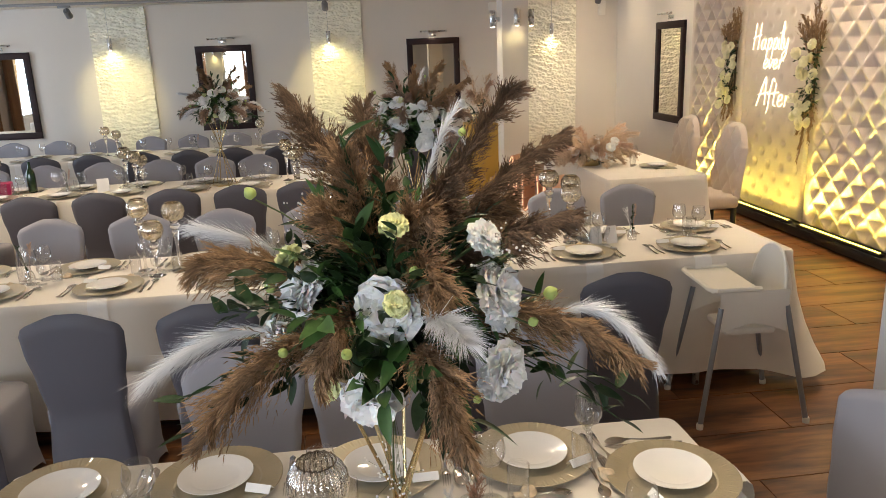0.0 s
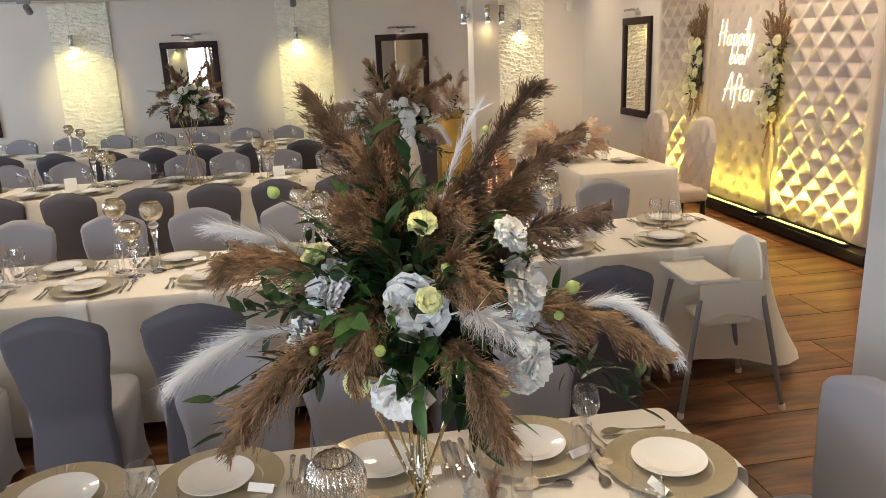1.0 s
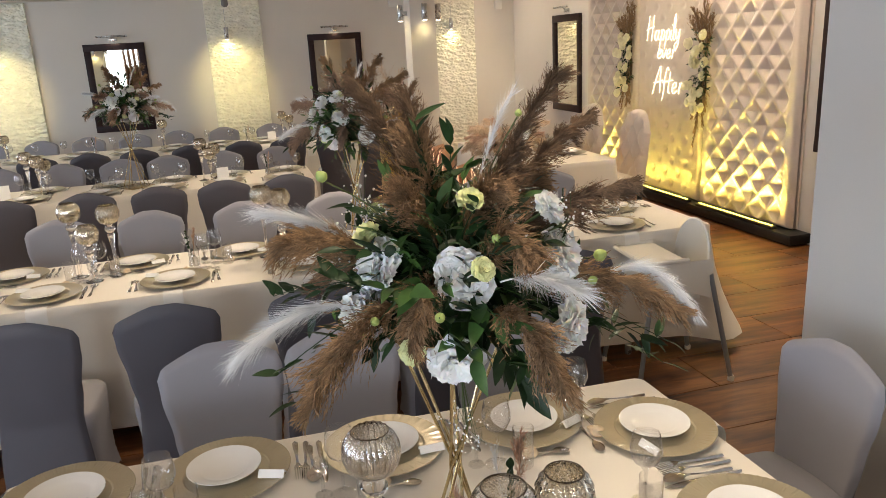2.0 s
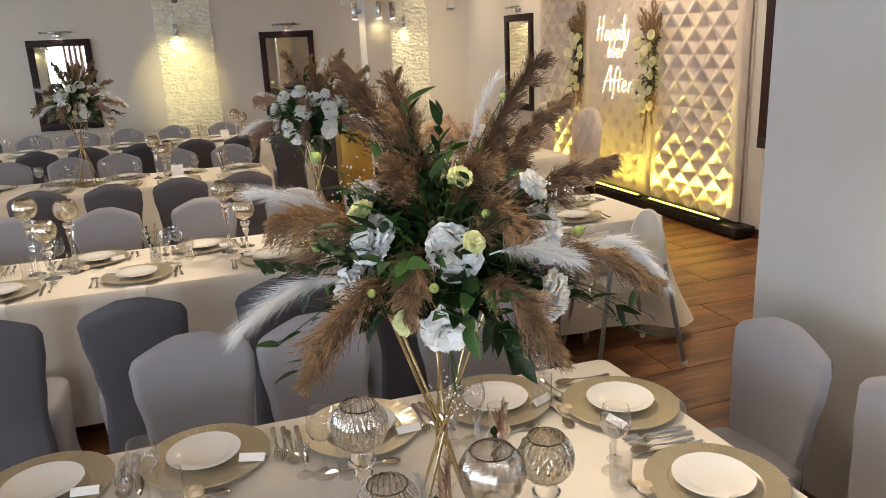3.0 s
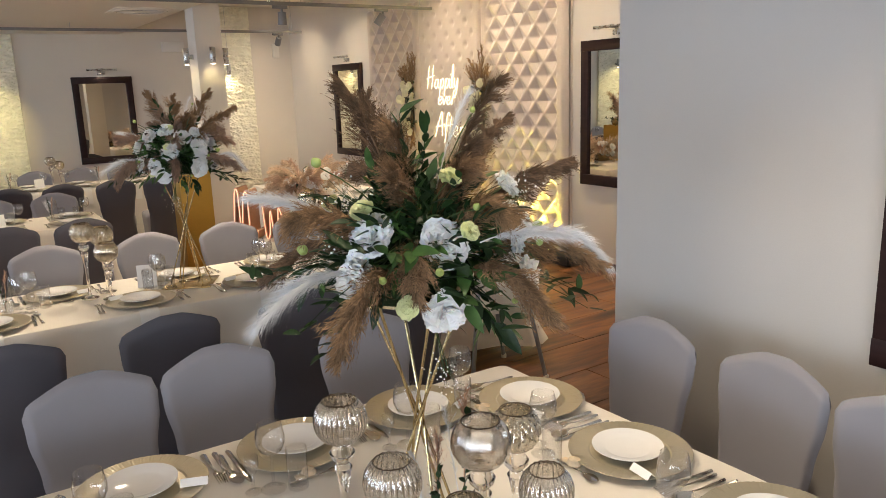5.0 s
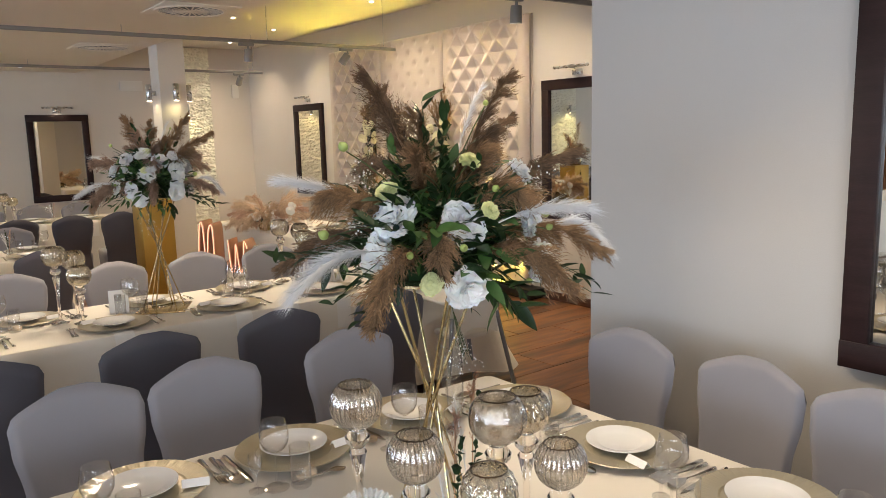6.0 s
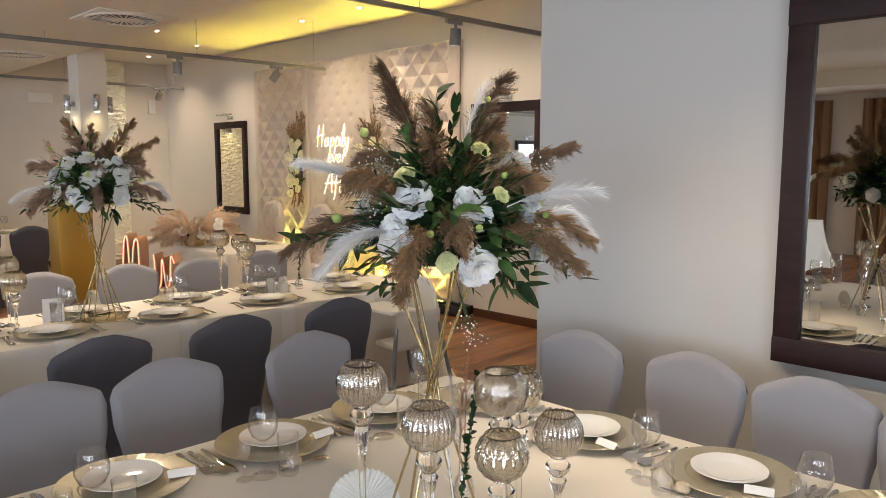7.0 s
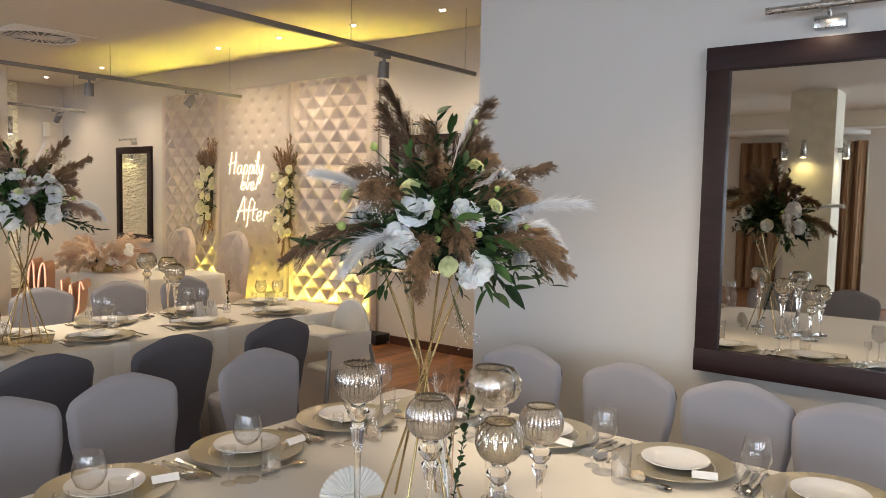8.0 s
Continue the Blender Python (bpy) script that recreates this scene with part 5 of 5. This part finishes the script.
    # broad ruscus leaves that hang below the front blooms
    for x, y, z in ((-0.02, -0.20, 0.66), (0.03, -0.20, 0.64), (-0.05, -0.18, 0.68), (0.06, -0.19, 0.60), (0.02, -0.21, 0.70), (-0.09, -0.15, 0.75), (0.09, -0.17, 0.80), (-0.04, -0.13, 0.86), (0.10, -0.12, 0.58)):
        D = Vector((x, y, z)) - C
        (gs if rng.random() < 0.4 else gl).append(leaf_spray(C + D * 0.5, D, D.length * 0.6, 6, rng, 0.066, 0.42))
    part("foliage", add(*gs), LEAF, ob, "dark glossy leaves", sharp=60)
    part("fresh_foliage", add(*gl), LEAF_LIGHT, ob, "lighter green sprigs", sharp=60)
    # gypsophila: a haze of tiny white dots on hair stems
    dots, hairs = [], []
    for cx, cy, cz in ((-0.117, 0.057, 0.79), (-0.13, 0.04, 0.83), (-0.11, 0.07, 0.76), (-0.19, -0.02, 0.77), (0.16, -0.17, 0.82), (-0.01, -0.13, 0.47)):
        c = Vector((cx, cy, cz))
        root = C.lerp(c, 0.62)
        hairs.append(tube(bend(C, root, 0.01, 4), 0.0011, 5))
        for i in range(44):
            p = c + Vector((rng.gauss(0, 0.018), rng.gauss(0, 0.018), rng.gauss(0, 0.022)))
            dots.append(turned(ball(rng.uniform(0.0012, 0.0025)), Matrix.Translation(p)))
            if i % 3 == 0:
                hairs.append(tube([tuple(root), tuple(c.lerp(p, 0.4)), tuple(p)], 0.00045, 3))
    tagged(part("gypsophila", add(*dots), PETAL, ob, "tiny white gypsophila blossoms"), kind="stuff")
    tagged(part("gypsophila_stalk", add(*hairs), STEM, ob), kind="stuff")
    return ob


main = flower_stand(pose(0.17, 1.56, TZ), 3, "tall brass stand with pampas, white blooms and dark leaves")
second = flower_stand(pose(0.455, 4.43, TZ, 0, 0, -28), 9, "tall brass stand with tan pampas and many white blooms", True)
copy_thing(second, pose(-1.05, 7.42, TZ, 0, 0, 40))


def low_arrangement(m, seed, label, plumes=14, blooms=6, spread=0.33, rise=0.30, fluff=1300):
    rng = random.Random(seed)
    ob = thing("flower_arrangement", label, "flower arrangement", m)
    for i in range(plumes):
        a = 2 * math.pi * i / plumes
        d = Vector((math.cos(a) * spread, math.sin(a) * spread * 0.8, rise * rng.uniform(0.12, 1.0))) * rng.uniform(0.6, 1.05)
        part("pampas_plume", plume((0, 0, 0.06), d, 0.06, 0.13, fluff, rng, 0.25, 0.9, 0.0022, 0.03), PAMPAS_TAN if i % 5 else PAMPAS_PINK, ob, "blush pampas plume", smooth=False)
    for i in range(blooms):
        p = Vector((rng.uniform(-0.22, 0.22), rng.uniform(-0.30, -0.05), rng.uniform(0.10, 0.26)))
        part("white_bloom", turned(rose(0.045, rng), facing(p, p + Vector((-0.1, -0.15, 0.05)))), PETAL, ob, "white bloom", sharp=70)
    part("foliage", add(*[leaf_spray((0, 0, 0.08), (rng.gauss(0, 1), rng.gauss(0, 1), rng.gauss(0.1, 0.4)), 0.26, 6, rng, 0.045) for _ in range(22)]), LEAF, ob)
    part("holder", lathe([(0, 0), (0.09, 0), (0.11, 0.05), (0.10, 0.09), (0, 0.09)], 20), BRASS, ob)
    return ob


low_arrangement(pose(2.40, 7.30, 0.76), 21, "low blush pampas arrangement with white roses on the head table", 40, 12, 0.46, 0.37, 2600)


def hanging_spray(m, seed, h):
    """A vertical garland of pampas and cream roses on the screen; faces -y."""
    rng = random.Random(seed)
    ob = thing("flower_garland", "vertical pampas and cream rose garland on the tufted screen", "garland", m, group="garlands on the screen")
    for i in range(8):
        part("pampas_plume", plume((0, -0.02, 0.05), (-0.2 + 0.055 * i, -0.08, h * rng.uniform(0.42, 0.66)), 0.0, 0.11, 1100, rng, 0.3, 0.7, 0.0024, 0.008), PAMPAS_LIGHT, ob, "tan pampas plume", smooth=False)
    for i in range(7):
        part("dry_grass", plume((0, -0.03, -0.02), (rng.uniform(-0.15, 0.10), -0.07, -h * rng.uniform(0.35, 0.8)), 0.0, 0.09, 900, rng, 0.15, 0.5, 0.0024, 0.01), PAMPAS_LIGHT, ob, "hanging dry grass", smooth=False)
    for i in range(22):
        up = i % 2
        p = Vector((rng.uniform(-0.08, 0.18) if up else rng.uniform(-0.10, 0.10), rng.uniform(-0.20, -0.09), rng.uniform(0.0, h * 0.28) if up else rng.uniform(-h * 0.42, -h * 0.08)))
        part("rose", turned(rose(0.050, rng), facing(p, (rng.uniform(-0.3, 0.3), -1, 0.2))), CREAM_PETAL, ob, "cream rose", sharp=70)
    part("foliage", add(*[leaf_spray((0, -0.04, rng.uniform(-0.3, 0.25)), (rng.gauss(0, 1), -0.5, rng.gauss(0, 0.8)), 0.15, 6, rng, 0.045) for _ in range(44)]), LEAF, ob)
    part("backing", block(0, -0.01, -0.02, 0.012, 0.02, h * 0.5), TWIG, ob)
    return ob


hanging_spray(pose(X1 - 0.11, 8.40, 1.58, 0, 0, -90), 31, 0.95)
hanging_spray(pose(X1 - 0.11, 6.93, 1.52, 0, 0, -90), 32, 1.05)


def bud_vase(x, y, seed, z=TZ, tall=0.20):
    rng = random.Random(seed)
    ob = thing("bud_vase", "small glass bud vase with pampas and eucalyptus", "vase", pose(x, y, z), group="bud vases")
    part("vase", lathe([(0, 0), (0.024, 0), (0.028, 0.02), (0.022, 0.05), (0.011, 0.07), (0.013, 0.085), (0.0115, 0.085), (0.0095, 0.07), (0.02, 0.048), (0.025, 0.02), (0, 0.006)], 20), GLASS, ob)
    part("bunny_tail", plume((0, 0, 0.02), (0.02, 0.01, tall), 0, 0.022 + 0.02 * (tall > 0.3), 260 + 500 * (tall > 0.3), rng, 0.55, 0.6, 0.0012, 0.0), PAMPAS_PINK, ob, "tan bunny-tail grass", smooth=False)
    part("white_tuft", plume((0, 0, 0.02), (-0.03, 0.02, tall - 0.03), 0, 0.05, 260 + 300 * (tall > 0.3), rng, 0.4, 0.7, 0.001, 0.0), FEATHER, ob, "white feather tuft", smooth=False)
    part("eucalyptus", leaf_spray((0, 0, 0.03), (-0.10, -0.22, 1), tall * 1.05, int(tall * 80), rng, 0.018, 0.8), LEAF, ob, "eucalyptus sprig")
    return ob


bud_vase(0.29, 1.575, 41, tall=0.345)
bud_vase(0.115, 1.425, 42, tall=0.35)
for i, (x, y) in enumerate(((1.72, 4.45), (-0.45, 4.42), (-1.6, 4.42), (0.10, 7.36), (-2.4, 7.36), (0.0, 10.2), (-1.8, 10.2), (0.95, 10.2))):
    bud_vase(x, y, 50 + i)


# ---- cards, sign letters, plinth ----
def menu_card(x, y, rz, z=TZ):
    g = ([(-0.05, -0.03, 0), (0.05, -0.03, 0), (0.05, 0, 0.12), (-0.05, 0, 0.12), (-0.05, 0.03, 0), (0.05, 0.03, 0)], [(0, 1, 2, 3), (3, 2, 5, 4)])
    return whole("menu_card", g, PAPER, "white folded card standing on the table", "card", m=pose(x, y, z, 0, 0, rz), group="standing cards", smooth=False)


def fan_napkin(x, y, rz):
    """A napkin pleated into an upright half-round fan."""
    def f(u, v):
        a = math.pi * (0.04 + 0.92 * u)
        r = 0.016 + 0.072 * v
        return (r * math.cos(a), 0.005 * (0.3 + v) * (1 if round(u * 36) % 2 else -1), 0.004 + r * math.sin(a))
    ob = thing("folded_napkin", "white napkin pleated into an upright fan", "napkin", pose(x, y, TZ, 0, 0, rz))
    part("pleats", sheet(36, 5, f), NAPKIN, ob, smooth=False)
    part("fold", block(0, 0, 0.009, 0.05, 0.03, 0.018, 0.005), NAPKIN, ob)
    return ob


fan_napkin(0.091, 1.723, -38)
menu_card(0.245, 4.53, -15)
menu_card(-0.3, 7.3, 10)
menu_card(-2.1, 7.35, 10)
menu_card(0.3, 10.15, 5)
for x in (1.49, 1.58):
    whole("folded_napkin", add(([(-0.035, -0.02, 0), (0.035, -0.02, 0), (0.03, 0, 0.10), (-0.03, 0, 0.10), (-0.035, 0.02, 0), (0.035, 0.02, 0)], [(0, 1, 2, 3), (3, 2, 5, 4)])), NAPKIN, "white napkin folded upright", "napkin", m=pose(x, 4.42, TZ, 0, 0, rnd.uniform(-20, 20)), smooth=False)


def script_letter(points, m, label):
    """A deep ribbon letter of rose-gold board with a light tube along its front."""
    P = [Vector((x, 0, z)) for x, z in points]
    Q = []
    for i in range(len(P) - 1):
        a, b, c, d = P[max(i - 1, 0)], P[i], P[i + 1], P[min(i + 2, len(P) - 1)]
        for k in range(8):
            t = k / 8
            Q.append(0.5 * ((2 * b) + (c - a) * t + (2 * a - 5 * b + 4 * c - d) * t * t + (3 * b - a - 3 * c + d) * t ** 3))
    Q.append(P[-1])
    V, F, n = [], [], len(Q)
    for i, p in enumerate(Q):
        d = (Q[min(i + 1, n - 1)] - Q[max(i - 1, 0)]).normalized()
        u = Vector((-d.z, 0, d.x)) * 0.010
        V += [tuple(p - u + Vector((0, -0.11, 0))), tuple(p + u + Vector((0, -0.11, 0))), tuple(p + u + Vector((0, 0.11, 0))), tuple(p - u + Vector((0, 0.11, 0)))]
    for i in range(n - 1):
        for k in range(4):
            j = (k + 1) % 4
            F.append((i * 4 + k, (i + 1) * 4 + k, (i + 1) * 4 + j, i * 4 + j))
    F += [(0, 1, 2, 3), tuple(reversed([(n - 1) * 4 + k for k in range(4)]))]
    ob = thing("script_letter", label, "letter", m, group="rose-gold script letters")
    part("ribbon", (V, F), COPPER, ob)
    part("light_tube", tube([tuple(p + Vector((0, -0.114, 0))) for p in Q], 0.0045, 6), NEON_PINK, ob, "peach glowing tube")
    return ob


M_PTS = [(-0.22, 0.0), (-0.17, 0.40), (-0.12, 0.42), (-0.10, 0.05), (-0.04, 0.38), (0.02, 0.40), (0.03, 0.05), (0.09, 0.02), (0.15, 0.10)]
W_PTS = [(-0.16, 0.30), (-0.12, 0.02), (-0.06, 0.05), (-0.03, 0.26), (0.02, 0.02), (0.08, 0.06), (0.11, 0.28), (0.16, 0.22)]
script_letter([(0.62 * x, 1.04 * z) for x, z in M_PTS], pose(1.66, 6.80, 0.48, 0, 0, -42), "large rose-gold script letter with a peach light tube")
script_letter([(0.55 * x, 1.0 * z) for x, z in W_PTS], pose(1.87, 6.74, 0.48, 0, 0, -42), "rose-gold script letter with a peach light tube")
whole("letter_stand", slab(1.26, 2.12, 6.55, 7.02, 0, 0.48, 0.01), PLASTIC, "plain white block under the letters", "plinth")
whole("gold_plinth", slab(1.29, 1.60, 7.75, 8.05, 0, 1.16, 0.006), GOLD_BOX, "tall matt gold plinth beside the pillar", "plinth")
low_arrangement(pose(1.445, 7.90, 1.161), 77, "upright tan pampas on the gold plinth", 9, 2, 0.15, 0.62)

whole("gift_bag", block(0, 0, 0.055, 0.22, 0.14, 0.11, 0.012), surface("magenta_paper", (0.42, 0.02, 0.10), 0.6, vary=0.08), "magenta gift bag on a banquet table", "gift bag", m=pose(-3.05, 7.5, TZ, 0, 0, 12))
whole("bottle", lathe([(0, 0), (0.036, 0), (0.038, 0.01), (0.038, 0.17), (0.030, 0.20), (0.014, 0.225), (0.013, 0.28), (0, 0.28)], 20), surface("dark_green_glass", (0.01, 0.03, 0.012), 0.1, vary=0.1), "dark green bottle standing on a banquet table", "bottle", m=pose(-2.78, 7.55, TZ))

# ---- floor planks ----
def plank_mesh(L, W):
    e = 0.002
    V = [(0, 0, -0.006), (L, 0, -0.006), (L, W, -0.006), (0, W, -0.006), (e, e, 0), (L - e, e, 0), (L - e, W - e, 0), (e, W - e, 0)]
    return V, [(4, 5, 6, 7), (0, 1, 5, 4), (1, 2, 6, 5), (2, 3, 7, 6), (3, 0, 4, 7)]


floor_thing = bpy.data.objects["floor"]
PL, PW = 1.20, 0.40
plank = mesh_of("plank", plank_mesh(PL - 0.003, PW - 0.003), FLOOR, smooth=False)
rest, row = [], 0
y = Y0
while y < Y1 - 0.05:
    x = X0 - (row % 3) * 0.4
    while x < X1:
        if -1.5 < x < X1 - PL and 2.2 < y < 9.6 and y + PW < Y1:
            part("plank", plank, None, floor_thing, m=pose(x, y, 0))
        else:
            a, b = max(x, X0), min(x + PL, X1)
            if b - a > 0.02:
                rest.append(turned(plank_mesh(b - a - 0.003, min(PW, Y1 - y) - 0.003), pose(a, y, 0)))
        x += PL
    y += PW
    row += 1
far_floor = part("far_planks", add(*rest), FLOOR, floor_thing, smooth=False)
tagged(far_floor, "further wood-look floor planks", kind="stuff")
